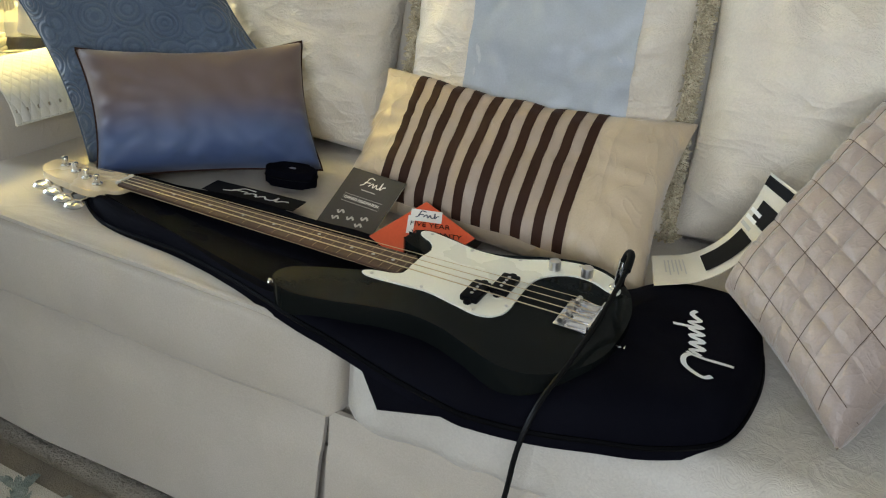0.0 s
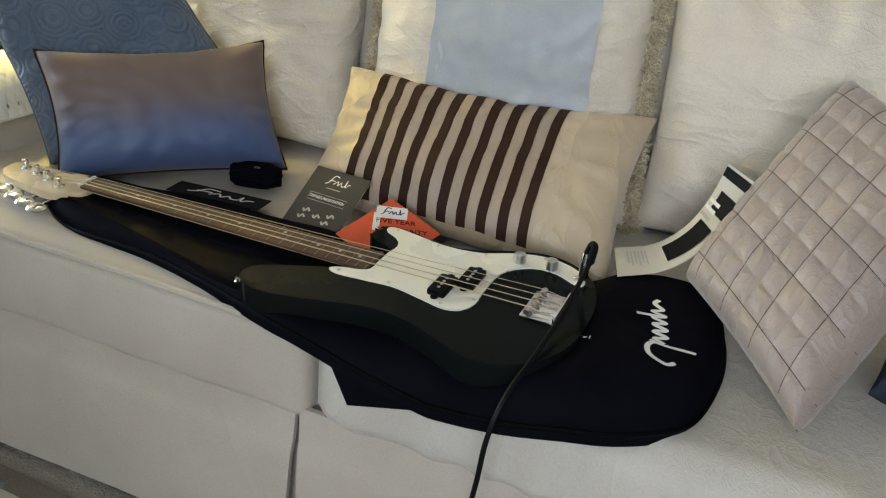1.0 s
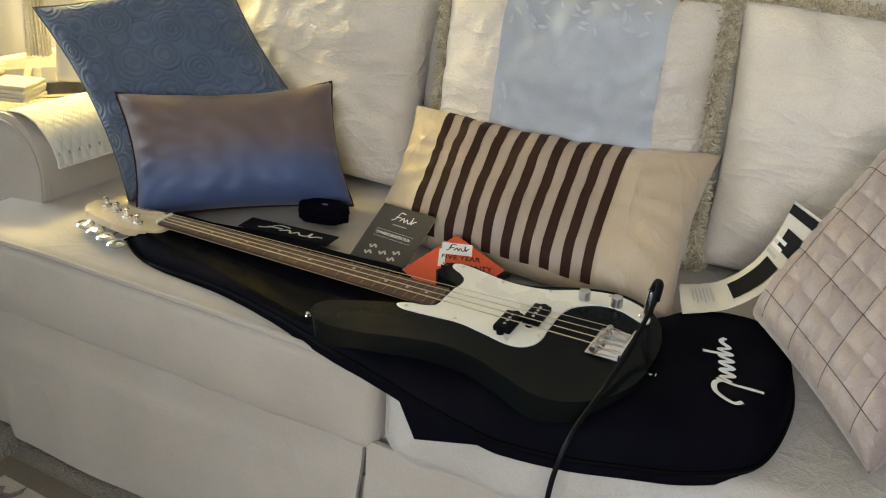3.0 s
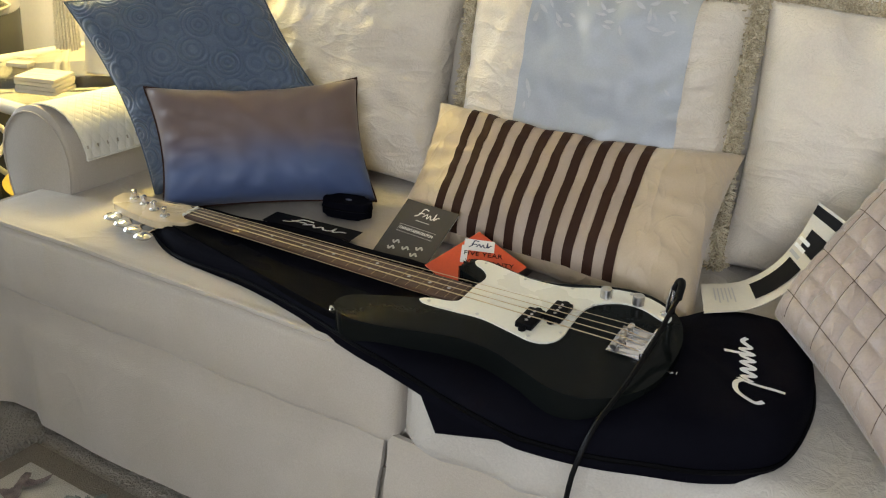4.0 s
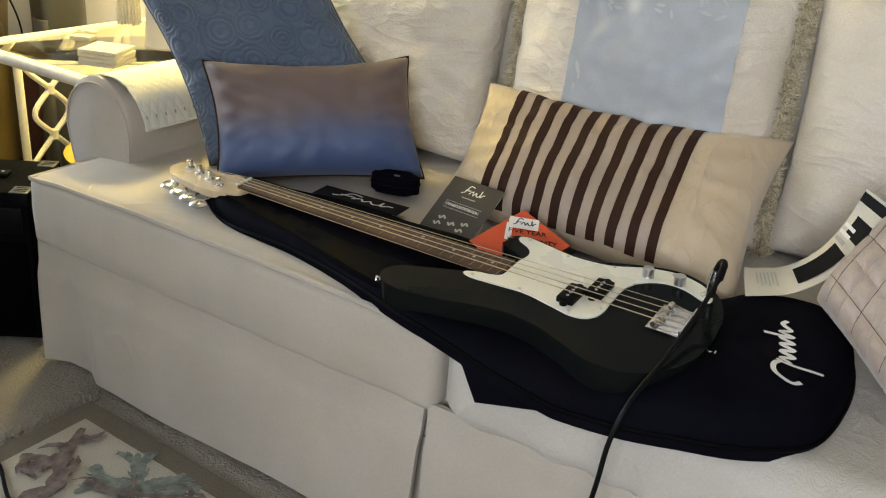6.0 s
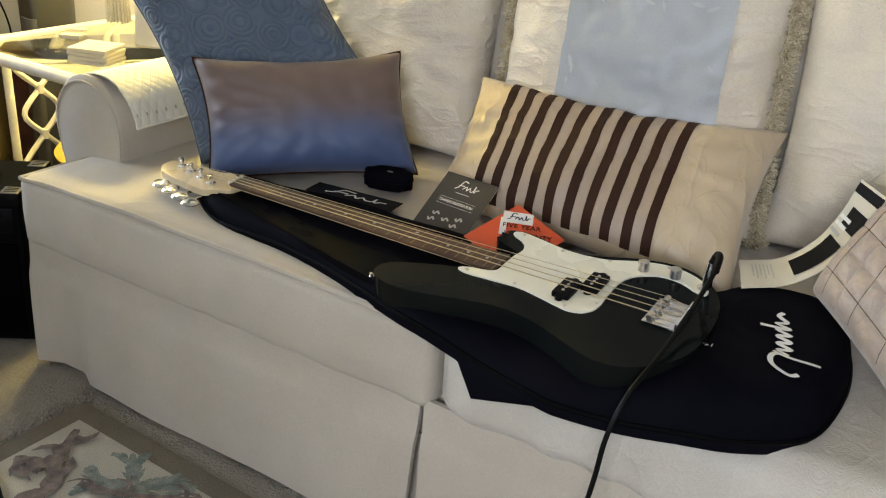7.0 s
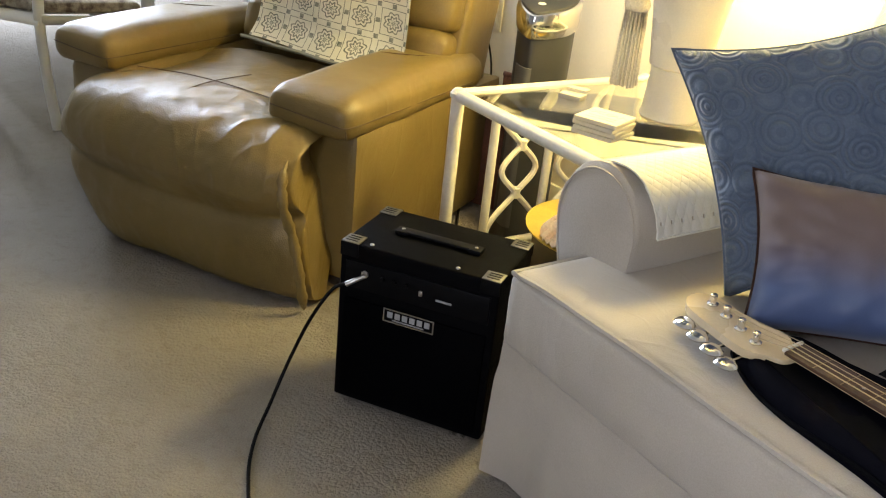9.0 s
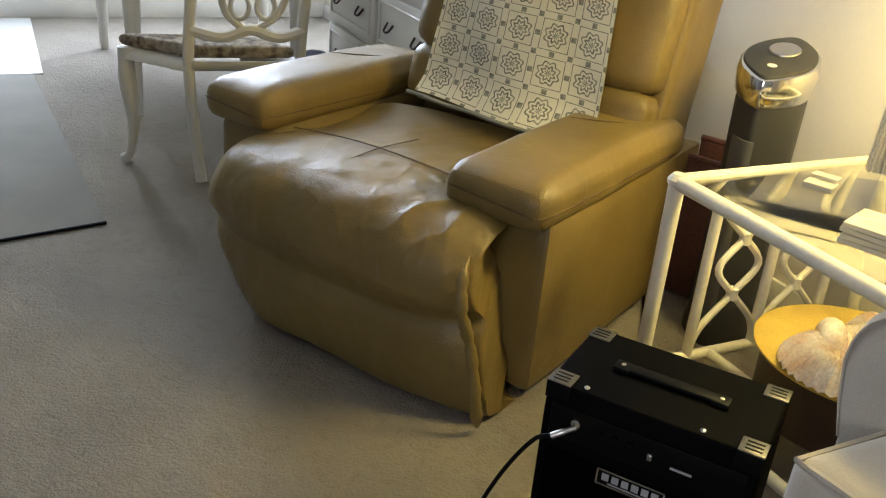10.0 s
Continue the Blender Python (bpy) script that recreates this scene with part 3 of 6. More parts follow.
# the unseen south wall: window alcove, and a return wall added to shade the recliner
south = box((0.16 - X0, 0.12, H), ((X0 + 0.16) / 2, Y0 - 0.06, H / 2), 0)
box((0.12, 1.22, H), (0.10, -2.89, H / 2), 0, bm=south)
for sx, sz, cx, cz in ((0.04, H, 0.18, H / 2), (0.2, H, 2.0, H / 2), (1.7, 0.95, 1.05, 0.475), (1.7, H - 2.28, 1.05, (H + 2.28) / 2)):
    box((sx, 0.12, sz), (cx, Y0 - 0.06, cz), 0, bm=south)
tagged(part("wall_south", south, DIMW, smooth=0), "unseen darkened greige wall with a window alcove facing the sofa and an added light-blocking return", "wall", kind="structure")
bay = thing("window_1", "white-framed window facing the sofa, letting in daylight", "window", kind="structure")
part("window_sill", box((1.8, 0.2, 0.03), (1.05, Y0 + 0.02, 0.955), 0.004), TRIM, bay)
part("window_frame", box((1.7, 0.05, 0.05), (1.05, Y0 - 0.03, 2.25), 0.004), TRIM, bay)
for x in (0.225, 1.875):
    part("window_frame", box((0.05, 0.05, 1.28), (x, Y0 - 0.03, 1.62), 0.004), TRIM, bay)
tagged(part("ceiling", box((X1 - X0 + 0.3, Y1 - Y0 + 0.3, 0.1), ((X0 + X1) / 2, (Y0 + Y1) / 2, H + 0.05), 0), CEIL, smooth=0), "plain white ceiling", "ceiling", kind="structure")
tagged(part("baseboard", box((X1 - X0, 0.014, 0.09), ((X0 + X1) / 2, Y1 - 0.007, 0.045), 0.003), TRIM), "white painted baseboard along the wall", "baseboard", kind="structure")
tagged(part("baseboard", box((0.014, 2.0, 0.10), (X0 + 0.007, 0.03, 0.05), 0.003), TRIM), "white painted baseboard beside the entry door", "baseboard", kind="structure")
door = thing("door_1", "closed white entry door with a dark threshold", "door", kind="structure")
part("door_leaf", box((0.04, 0.86, 2.02), (X0 + 0.022, -1.47, 1.03), 0.004), WHITEWD, door)
for y in (-0.99, -1.95):
    part("door_jamb", box((0.06, 0.09, 2.1), (X0 + 0.03, y, 1.05), 0.004), TRIM, door)
part("threshold", box((0.09, 0.88, 0.02), (X0 + 0.06, -1.47, 0.012), 0.003), STEEL, door, "dark metal threshold")
tagged(part("entry_floor", box((1.25, 1.75, 0.01), (X0 + 0.66, -1.62, 0.001), 0.002), TILE), "pale tiled entry floor inside the door", "tiles", kind="structure")
tagged(part("doormat", box((0.45, 0.7, 0.014), (-5.45, -1.35, 0.014), 0.004), SEATF), "small dark patterned doormat on pale tiles", "doormat")
tagged(part("runner_rug", slab([(-3.06, -0.665), (-4.86, -0.79), (-4.86, -2.1), (-2.79, -1.98)], 0.001, 0.006, 0.002), RUNNER), "thin pale grey runner rug with dark binding on carpet", "rug")
tagged(part("runner_binding", tube([(-3.06, -0.665, 0.006), (-2.79, -1.98, 0.006)], 0.005, 6), INKK, bpy.data.objects["runner_rug"]))


# ---- area rug ----
def area_rug():
    rug = thing("area_rug", "beige area rug with taupe border and palm leaf motifs", "rug", pose(-0.825, -0.045, 0, 0, 0, -2) @ pose(0.825, 0.045, 0))
    rx0, rx1, ry0, ry1 = -0.825, 1.6, -2.0, -0.045
    z = 0.0
    specs = [(0.0, 0.009, RUGB, "border"), (0.05, 0.0115, RUGL, "border"), (0.068, 0.0105, RUGF, "field")]
    for inset, top, m, nm in specs:
        part(nm, slab([(rx0 + inset, ry0 + inset), (rx1 - inset, ry0 + inset), (rx1 - inset, ry1 - inset), (rx0 + inset, ry1 - inset)], z + 0.0005, top + inset * 0.02, 0.003), m, rug)
    rng = random.Random(4)

    level = [0.0128]

    def ribbon(bm, pts, wid):
        prev = None
        level[0] += 0.00001
        for k, (x, y) in enumerate(pts):
            x2, y2 = pts[min(k + 1, len(pts) - 1)]
            x1, y1 = pts[max(k - 1, 0)]
            a = math.atan2(y2 - y1, x2 - x1)
            w = wid[k]
            row = [bm.verts.new((x - math.sin(a) * w, y + math.cos(a) * w, level[0])), bm.verts.new((x + math.sin(a) * w, y - math.cos(a) * w, level[0]))]
            if prev:
                bm.faces.new((prev[0], prev[1], row[1], row[0]))
            prev = row

    def frond(bm, x, y, ang, length, bend):
        """A feathered leaf: a bent rib with leaflets."""
        pts = []
        for k in range(12):
            a = ang + bend * k / 11
            x += math.cos(a) * length / 11
            y += math.sin(a) * length / 11
            pts.append((x, y, a))
        ribbon(bm, [(p[0], p[1]) for p in pts], [0.0022] * 12)
        for k, (px, py, a) in enumerate(pts):
            ln = length * 0.34 * math.sin(math.pi * (k + 2) / 14) * rng.uniform(0.7, 1.1)
            for e in (-1, 1):
                b_ = a + e * rng.uniform(0.55, 0.85)
                q = [(px + math.cos(b_ - e * 0.25 * t) * ln * t, py + math.sin(b_ - e * 0.25 * t) * ln * t) for t in (0, 0.35, 0.7, 1)]
                ribbon(bm, q, [0.0030, 0.0042, 0.0030, 0.0006])

    def palm(cx, cy, turn, size):
        """A palm head: long drooping feathered fronds round one point."""
        bm = bmesh.new()
        for k in range(9):
            a = turn + 2 * math.pi * k / 9 + rng.uniform(-0.2, 0.2)
            frond(bm, cx, cy, a, size * rng.uniform(0.8, 1.2), rng.choice((-1.3, 1.2)))
        ribbon(bm, [(cx + 0.012 * j * math.cos(turn), cy + 0.012 * j * math.sin(turn)) for j in range(10)], [0.011 - 0.0006 * j for j in range(10)])
        tagged(part("palm_motif", bm, RUGG, rug, "grey-green palm motif", smooth=0), kind="stuff")

    def trunk(pts, wide):
        """A gnarled brown trunk with side twigs."""
        bm = bmesh.new()
        line = [(p.x, p.y) for p in smooth_path([(x, y, 0) for x, y in pts], 5)]
        ribbon(bm, line, [wide * (0.55 + 0.6 * rng.random()) * (1 - 0.6 * k / len(line)) for k in range(len(line))])
        for k in range(2, len(line) - 1, 2):
            x, y = line[k]
            a = rng.uniform(0, 6.28)
            tw = [(x + math.cos(a + 0.3 * j) * 0.014 * j, y + math.sin(a + 0.3 * j) * 0.014 * j) for j in range(5)]
            ribbon(bm, tw, [wide * 0.5, wide * 0.55, wide * 0.35, wide * 0.3, 0.001])
        tagged(part("bark_motif", bm, RUGK, rug, "dark brown stem motif", smooth=0), kind="stuff")

    palm(-0.52, -0.165, 0.6, 0.10)
    palm(-0.36, -0.33, 2.4, 0.11)
    palm(-0.60, -0.46, 1.0, 0.11)
    trunk([(-0.64, -0.33), (-0.63, -0.27), (-0.68, -0.22), (-0.71, -0.18), (-0.74, -0.125)], 0.022)
    trunk([(-0.69, -0.245), (-0.72, -0.235), (-0.755, -0.255)], 0.016)
    trunk([(-0.60, -0.225), (-0.52, -0.20), (-0.44, -0.15), (-0.38, -0.11)], 0.010)
    trunk([(-0.30, -0.52), (-0.36, -0.45), (-0.42, -0.36), (-0.40, -0.28)], 0.020)
    return rug


area_rug()
edge = bmesh.new()
rng = random.Random(11)
for k in range(260):
    y = -0.02 - k / 260 * 0.5
    p = Vector((-0.835 + rng.uniform(-0.014, 0.008), y, 0.0))
    tube([p, p + Vector((rng.uniform(-0.012, 0.004), rng.uniform(-0.008, 0.008), rng.uniform(0.004, 0.014)))], [0.0045, 0.0022], 5, edge)
tagged(part("carpet_tufts", edge, CARPET), "ruffled carpet tufts along the rug edge", "carpet", kind="stuff")


# ---- sofa ----
def sofa():
    so = thing("sofa", "cream upholstered sofa with rolled arms and skirted base", "sofa")
    part("base", box((2.04, 0.93, 0.30), (0, 0.512, 0.18), 0.012), SOFA, so)
    # skirt panels, slightly wavy, with a kick pleat at the middle
    for x0, x1, seed in ((-1.035, -0.022, 0.0), (-0.016, 1.035, 3.0)):
        nx, nz = 70, 24
        g = []
        for j in range(nz + 1):
            z = 0.012 + 0.310 * j / nz
            row = []
            for i in range(nx + 1):
                low = 1 - j / nz
                x = x0 + 0.012 * low * (x0 > -0.5) + (x1 - x0 - 0.012 * low) * i / nx
                y = 0.020 + 0.010 * low * noise.noise(Vector((x * 4 + seed, z * 2, 0))) - 0.012 * low - 0.006 * (1 / (1 + math.exp((z - 0.245) * 160)))
                if x < -0.86:
                    y += 0.028 * low * min(1, (-0.86 - x) / 0.05) * (1 - max(0, (-0.98 - x) / 0.06))
                row.append((x, y - 0.008, z))
            g.append(row)
        part("skirt_panel", cloth(g, 0.010), SOFA, so)
    for sx in (-1, 1):
        part("side_skirt", box((0.014, 0.93, 0.30), (sx * 1.03, 0.50, 0.165), 0.004), SOFA, so)
    part("pleat_inset", box((0.06, 0.006, 0.20), (-0.02, 0.040, 0.13), 0.002), SOFA, so)
    # seat cushions
    for lo, hi, seed in (((-1.04, 0.004, 0.302), (-0.002, 0.76, 0.458), 0.0), ((0.004, 0.0, 0.302), (1.04, 0.76, 0.455), 5.0)):
        seat = part("seat_cushion", soft(lo, hi, 0.022 if seed == 0 else 0.045, 60, 0.015, 0.002 if seed == 0 else 0.003, seed, 0.15, None, 0.0006 if seed == 0 else 0.0022, 0.014), SOFA if seed == 0 else SEATB, so, "plump cream seat cushion" if seed == 0 else "cream brocade seat cushion")
        for top in ((True,) if seed == 0 else ()):
            line = []
            for k in range(41):
                x = lo[0] + 0.012 + (hi[0] - lo[0] - 0.024) * k / 40
                q = 2 * k / 40 - 1
                line.append((x, 0.0055 + 0.002 * noise.noise(Vector((x * 9, seed, 0))), hi[2] - 0.003 + 0.0130 * (1 - q**4) + 0.002 * noise.noise(Vector((x * 8, seed, 4))) if top else lo[2] + 0.008))
            if top:
                line = [(lo[0] + 0.006, 0.2, hi[2] - 0.006)] + line + [(hi[0] - 0.006, 0.1, hi[2] - 0.006)]
            part("piping", tube(line, 0.0055, 6), SOFA if seed == 0 else PALE, seat)
    # arms: upright panel with a rolled top
    for sx in (-1, 1):
        prof = [(-0.105, 0.02), (-0.105, 0.40), (-0.125, 0.46), (-0.137, 0.52)]
        prof += [(-0.012 + 0.125 * math.cos(a), 0.528 + 0.113 * math.sin(a)) for a in [math.pi - k * math.pi / 14 for k in range(0, 15)]]
        prof += [(0.108, 0.46), (0.100, 0.02)]
        prof = [(-0.137 + (x + 0.137) * 0.85, z) for x, z in prof]
        bm = bmesh.new()
        rings = []
        for y, sc in ((0.182, 0.90), (0.186, 0.965), (0.195, 1.0), (0.5, 1.0), (1.0, 1.0)):
            rings.append([bm.verts.new((sx * (1.0 - x * sc), y, 0.3 + (z - 0.3) * sc)) for x, z in prof])
        for a, b in zip(rings, rings[1:]):
            for j in range(len(a)):
                k = (j + 1) % len(a)
                bm.faces.new((a[j], a[k], b[k], b[j]))
        bm.faces.new(rings[0])
        bm.faces.new(rings[-1][::-1])
        arm = part("arm", bm, SOFA, so, "rolled upholstered arm")
        front = [(sx * (1.0 - x * 0.965), 0.184, 0.3 + (z - 0.3) * 0.965) for x, z in prof[1:-1]]
        part("piping", tube(front, 0.0022, 6), SOFA, arm)
    # back
    part("back", soft((-0.93, 0.80, 0.30), (0.93, 1.02, 0.86), 0.05, 12, 0.0, 0.003, 2.0), SOFA, so)
    return so


sofa()


def arm_cover():
    """A quilted cover laid over the rolled arm, with an openwork hem."""
    bm = bmesh.new()
    ny, na = 96, 48
    g = []
    for j in range(ny + 1):
        y = 0.205 + 0.65 * j / ny
        row = []
        for i in range(na + 1):
            a = math.pi * 1.02 - i / na * math.pi * 0.97
            x, z = -1.007 + 0.1155 * math.cos(a), 0.528 + 0.1195 * math.sin(a)
            w = 0.0015 * noise.noise(Vector((x * 20, y * 20, z * 20)))
            row.append(bm.verts.new((x + w, y + 0.004 * noise.noise(Vector((i * 0.4, 0, 5))) * (j == 0), z + w)))
        g.append(row)
    for j in range(ny):
        for i in range(na):
            if i == na - 4 and j % 4 == 1:
                continue
            bm.faces.new((g[j][i], g[j][i + 1], g[j + 1][i + 1], g[j + 1][i]))
    thicken(bm, 0.003)
    th = thing("arm_cover", "quilted white cover with openwork hem over sofa arm", "arm cover")
    part("cloth", bm, COVER, th)
    part("hem", tube([(-0.8925, 0.205 + 0.65 * j / 40, 0.5465) for j in range(41)], 0.0025, 5), COVER, th, "white stitched hem edge")
    return th


arm_cover()


def back_pillow(name, label, corners, thick, seed, sides, material, count=6500):
    c = Cushion(*corners, thick, 0.04, 0.0125, seed, 0.42)
    th = thing(name, label, "pillow", Matrix.Translation(c.mid), "back pillows on the sofa")
    part("cover", c.mesh(64), material, th)
    if sides:
        tagged(part("fringe", c.fringe(sides, count, 0.020, int(seed * 7) + 1), FRINGE, th, "olive looped fringe"), kind="stuff")
    return c, th


back_pillow("back_pillow", "large cream brocade back pillow without trim",
            ((-0.96, 0.80, 0.99), (-0.335, 0.83, 1.0), (-0.33, 0.70, 0.48), (-0.95, 0.66, 0.48)), 0.17, 1.0, "", PALE)
mid, mid_th = back_pillow("back_pillow", "large cream back pillow with blue-grey centre panel and fringe",
                          ((-0.305, 0.80, 0.965), (0.285, 0.81, 0.975), (0.325, 0.69, 0.47), (-0.275, 0.68, 0.47)), 0.17, 2.0, "lrt", PALE)
panel = part("centre_panel", mid.patch(-0.46, 0.68, -0.75, 1.0, 0.0045, 40, 60), BLUEPANEL, mid_th, "smooth blue-grey satin centre panel")
rng = random.Random(21)
lf = bmesh.new()
for k in range(44):
    u, v = rng.uniform(-0.44, 0.66), (rng.uniform(0.62, 0.98) if k < 30 else rng.uniform(-0.72, -0.45))
    if k >= 30 and rng.random() < 0.5:
        u, v = rng.choice((-0.4, 0.62)) + rng.uniform(-0.05, 0.05), rng.uniform(-0.7, 0.6)
    p, q = mid.at(u, v, 1, 0.0068), mid.at(u + 0.02, v, 1, 0.0068)
    ex = (q - p).normalized()
    ey = mid.n.cross(ex)
    a = rng.uniform(0, 6.3)
    d, s = ex * math.cos(a) + ey * math.sin(a), ey * math.cos(a) - ex * math.sin(a)
    ln = rng.uniform(0.018, 0.032)
    vs = [lf.verts.new(p + d * t * ln + s * w * ln) for t, w in ((-0.5, 0), (-0.2, 0.13), (0.15, 0.13), (0.5, 0), (0.15, -0.13), (-0.2, -0.13))]
    lf.faces.new(vs)
tagged(part("leaf_embroidery", lf, LEAFTHREAD, mid_th, "scattered cream leaf embroidery", smooth=0), kind="stuff")
back_pillow("back_pillow", "large cream brocade back pillow with fringed top",
            ((0.305, 0.82, 0.985), (0.97, 0.82, 0.985), (0.96, 0.68, 0.48), (0.335, 0.70, 0.48)), 0.18, 3.0, "t", PALE)


def throw_pillow(name, label, corners, thick, material, seed, n=40, pinch=0.07, wrinkle=0.004, piping=None, full=0.5, sag=0.0):
    c = Cushion(*corners, thick, pinch, wrinkle, seed, full)
    c.sag = sag
    th = thing(name, label, "pillow", Matrix.Translation(c.mid))
    part("cover", c.mesh(n), material, th)
    if piping:
        part("piping", tube(c.rim(), 0.003, 6, closed=True), piping, th)
    return c, th


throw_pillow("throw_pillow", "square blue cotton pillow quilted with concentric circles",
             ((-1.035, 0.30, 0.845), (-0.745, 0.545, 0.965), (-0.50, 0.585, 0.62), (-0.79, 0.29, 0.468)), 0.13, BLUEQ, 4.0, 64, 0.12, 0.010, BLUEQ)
throw_pillow("lumbar_pillow", "brown satin lumbar pillow with painted blue window sheen below, piped edge",
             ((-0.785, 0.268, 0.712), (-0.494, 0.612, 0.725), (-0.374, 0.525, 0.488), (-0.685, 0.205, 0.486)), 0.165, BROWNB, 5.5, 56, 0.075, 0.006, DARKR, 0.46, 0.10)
st, st_th = throw_pillow("lumbar_pillow", "tan satin lumbar pillow with dark brown ribbon stripes",
                         ((-0.30, 0.65, 0.70), (0.335, 0.74, 0.695), (0.360, 0.385, 0.484), (-0.275, 0.435, 0.486)), 0.145, TAN, 7.0, 72, 0.055, 0.0075, None, 0.50, 0.22)
for k in range(10):
    f = 0.166 + k * 0.0640
    part("stripe", st.patch(2 * f - 1 - 0.030, 2 * f - 1 + 0.030, -0.97, 0.97), DARKR, st_th)
    if k < 9:
        part("ribbon", st.patch(2 * f - 1 + 0.032, 2 * f - 1 + 0.095, -0.97, 0.97, 0.0018), TAUPE, st_th)


def grid_pillow():
    c = Cushion((0.655, 0.60, 0.855), (0.86, 0.36, 0.80), (0.69, 0.10, 0.49), (0.487, 0.355, 0.552), 0.125, 0.03, 0.003, 9.0, 0.36)
    c.puff = (8, 10, 0.006)
    th = thing("throw_pillow", "beige satin pillow pleated into squares with dark thread", "pillow", Matrix.Translation(c.mid))
    part("cover", c.mesh(80), GRIDP, th)
    for k in range(1, 10):
        v = -1 + 2 * k / 10
        part("pleat", tube([c.at(-1 + 2 * j / 32, v, 1, 0.0004) for j in range(33)], 0.0007, 4), THREAD if k % 2 else GRIDP, th)
    for k in range(1, 8):
        u = -1 + 2 * k / 8
        part("pleat", tube([c.at(u, -1 + 2 * j / 40, 1, 0.0004) for j in range(41)], 0.0007, 4), THREAD if k % 2 else GRIDP, th)
    return th


grid_pillow()
throw_pillow("denim_pillow", "dark blue denim pillow lying on the seat",
             ((0.80, 0.42, 0.56), (1.0, 0.44, 0.60), (1.0, 0.21, 0.51), (0.775, 0.24, 0.50)), 0.11, DENIM, 12.0, 24)


# ---- gig bag ----
def gig_bag():
    bag = thing("gig_bag", "black nylon instrument gig bag lying flat on the sofa", "gig bag")
    outline = loop2([(-0.655, 0.165), (-0.61, 0.113), (-0.51, 0.070), (-0.36, 0.056), (-0.207, 0.026), (-0.065, -0.014), (0.008, -0.028), (0.055, -0.036), (0.205, -0.064), (0.253, -0.066), (0.333, -0.054), (0.405, -0.032), (0.475, -0.008),
                     (0.538, 0.035), (0.566, 0.085), (0.578, 0.18), (0.576, 0.265), (0.558, 0.352), (0.520, 0.402), (0.465, 0.404), (0.40, 0.378), (0.335, 0.345), (0.20, 0.315), (0.02, 0.30), (-0.20, 0.285), (-0.42, 0.275), (-0.60, 0.235)], 4)
    n = len(outline)

    def inset(k, f):
        x, y = outline[k]
        # towards a spine that runs along the bag
        sx = max(-0.56, min(0.36, x))
        sy = 0.17 + 0.06 * max(0, (sx - 0.0) / 0.36)
        return x + (sx - x) * f, y + (sy - y) * f

    def top(x, y, f):
        right = max(0.0, min(1.0, (x - 0.26) / 0.16))
        base = 0.497 + 0.010 * max(0.0, min(1.0, (0.06 - x) / 0.2))
        base = max(base, 0.484)
        high = base + 0.040 * right * right * (3 - 2 * right)
        drop = -max(0.0, 0.05 - y) ** 2 * 0.8
        rim = (1 - (1 - min(1, f / 0.22)) ** 2.2) ** 0.5
        low = 0.474 + 0.010 * max(0.0, min(1.0, (0.10 - x) / 0.12)) * max(0.0, min(1.0, (x + 0.55) / 0.2))
        return low + (high - low) * rim + drop + 0.0030 * noise.noise(Vector((x * 16, y * 16, 1))) * rim + 0.0022 * noise.noise(Vector((x * 24 + y * 30, y * 14, 4))) * rim + 0.0045 * rim * math.sin(x * 21 + y * 34) * max(0, -x)

    bm = bmesh.new()
    steps = [0.0, 0.02, 0.05, 0.09, 0.15, 0.22, 0.35, 0.5, 0.7, 0.9, 1.0]
    rings = []
    for f in steps:
        row = []
        for k in range(n):
            x, y = inset(k, f)
            row.append(bm.verts.new((x, y, top(x, y, f))))
        rings.append(row)
    under = []
    for f in (0.0, 0.12):
        row = []
        for k in range(n):
            x, y = inset(k, f)
            row.append(bm.verts.new((x, y, top(x, y, 0) - (0.018 if f == 0 else 0.030))))
        under.append(row)
    allr = under[::-1] + rings
    for a, b in zip(allr, allr[1:]):
        for j in range(n):
            bm.faces.new((a[j], a[(j + 1) % n], b[(j + 1) % n], b[j]))
    bmesh.ops.remove_doubles(bm, verts=bm.verts, dist=0.0005)
    part("shell", bm, NYLON, bag, smooth=60)
    part("zip_piping", tube([(x, y, top(x, y, 0.0) + 0.001) for x, y in outline], 0.0042, 6, closed=True), SHINYN, bag)
    part("front_pocket", slab(loop2([(-0.61, 0.15), (-0.58, 0.122), (-0.35, 0.065), (-0.12, 0.01), (-0.06, 0.02), (-0.06, 0.10), (-0.3, 0.11), (-0.57, 0.168)], 5), 0.490, 0.5085, 0.004), SHINYN, bag, "shiny coated neck pocket")
    flap = bmesh.new()
    P = [(0.045, -0.034, 0.468), (0.225, -0.060, 0.462), (0.200, -0.048, 0.434), (0.092, -0.034, 0.394), (0.064, -0.034, 0.448)]
    va = [flap.verts.new(p) for p in P]
    vb = [flap.verts.new((p[0], p[1] + 0.008, p[2])) for p in P]
    flap.faces.new(va)
    flap.faces.new(vb[::-1])
    for k in range(5):
        flap.faces.new((va[k], vb[k], vb[(k + 1) % 5], va[(k + 1) % 5]))
    part("flap", flap, NYLON, bag, "limp black fabric flap over the seat edge")
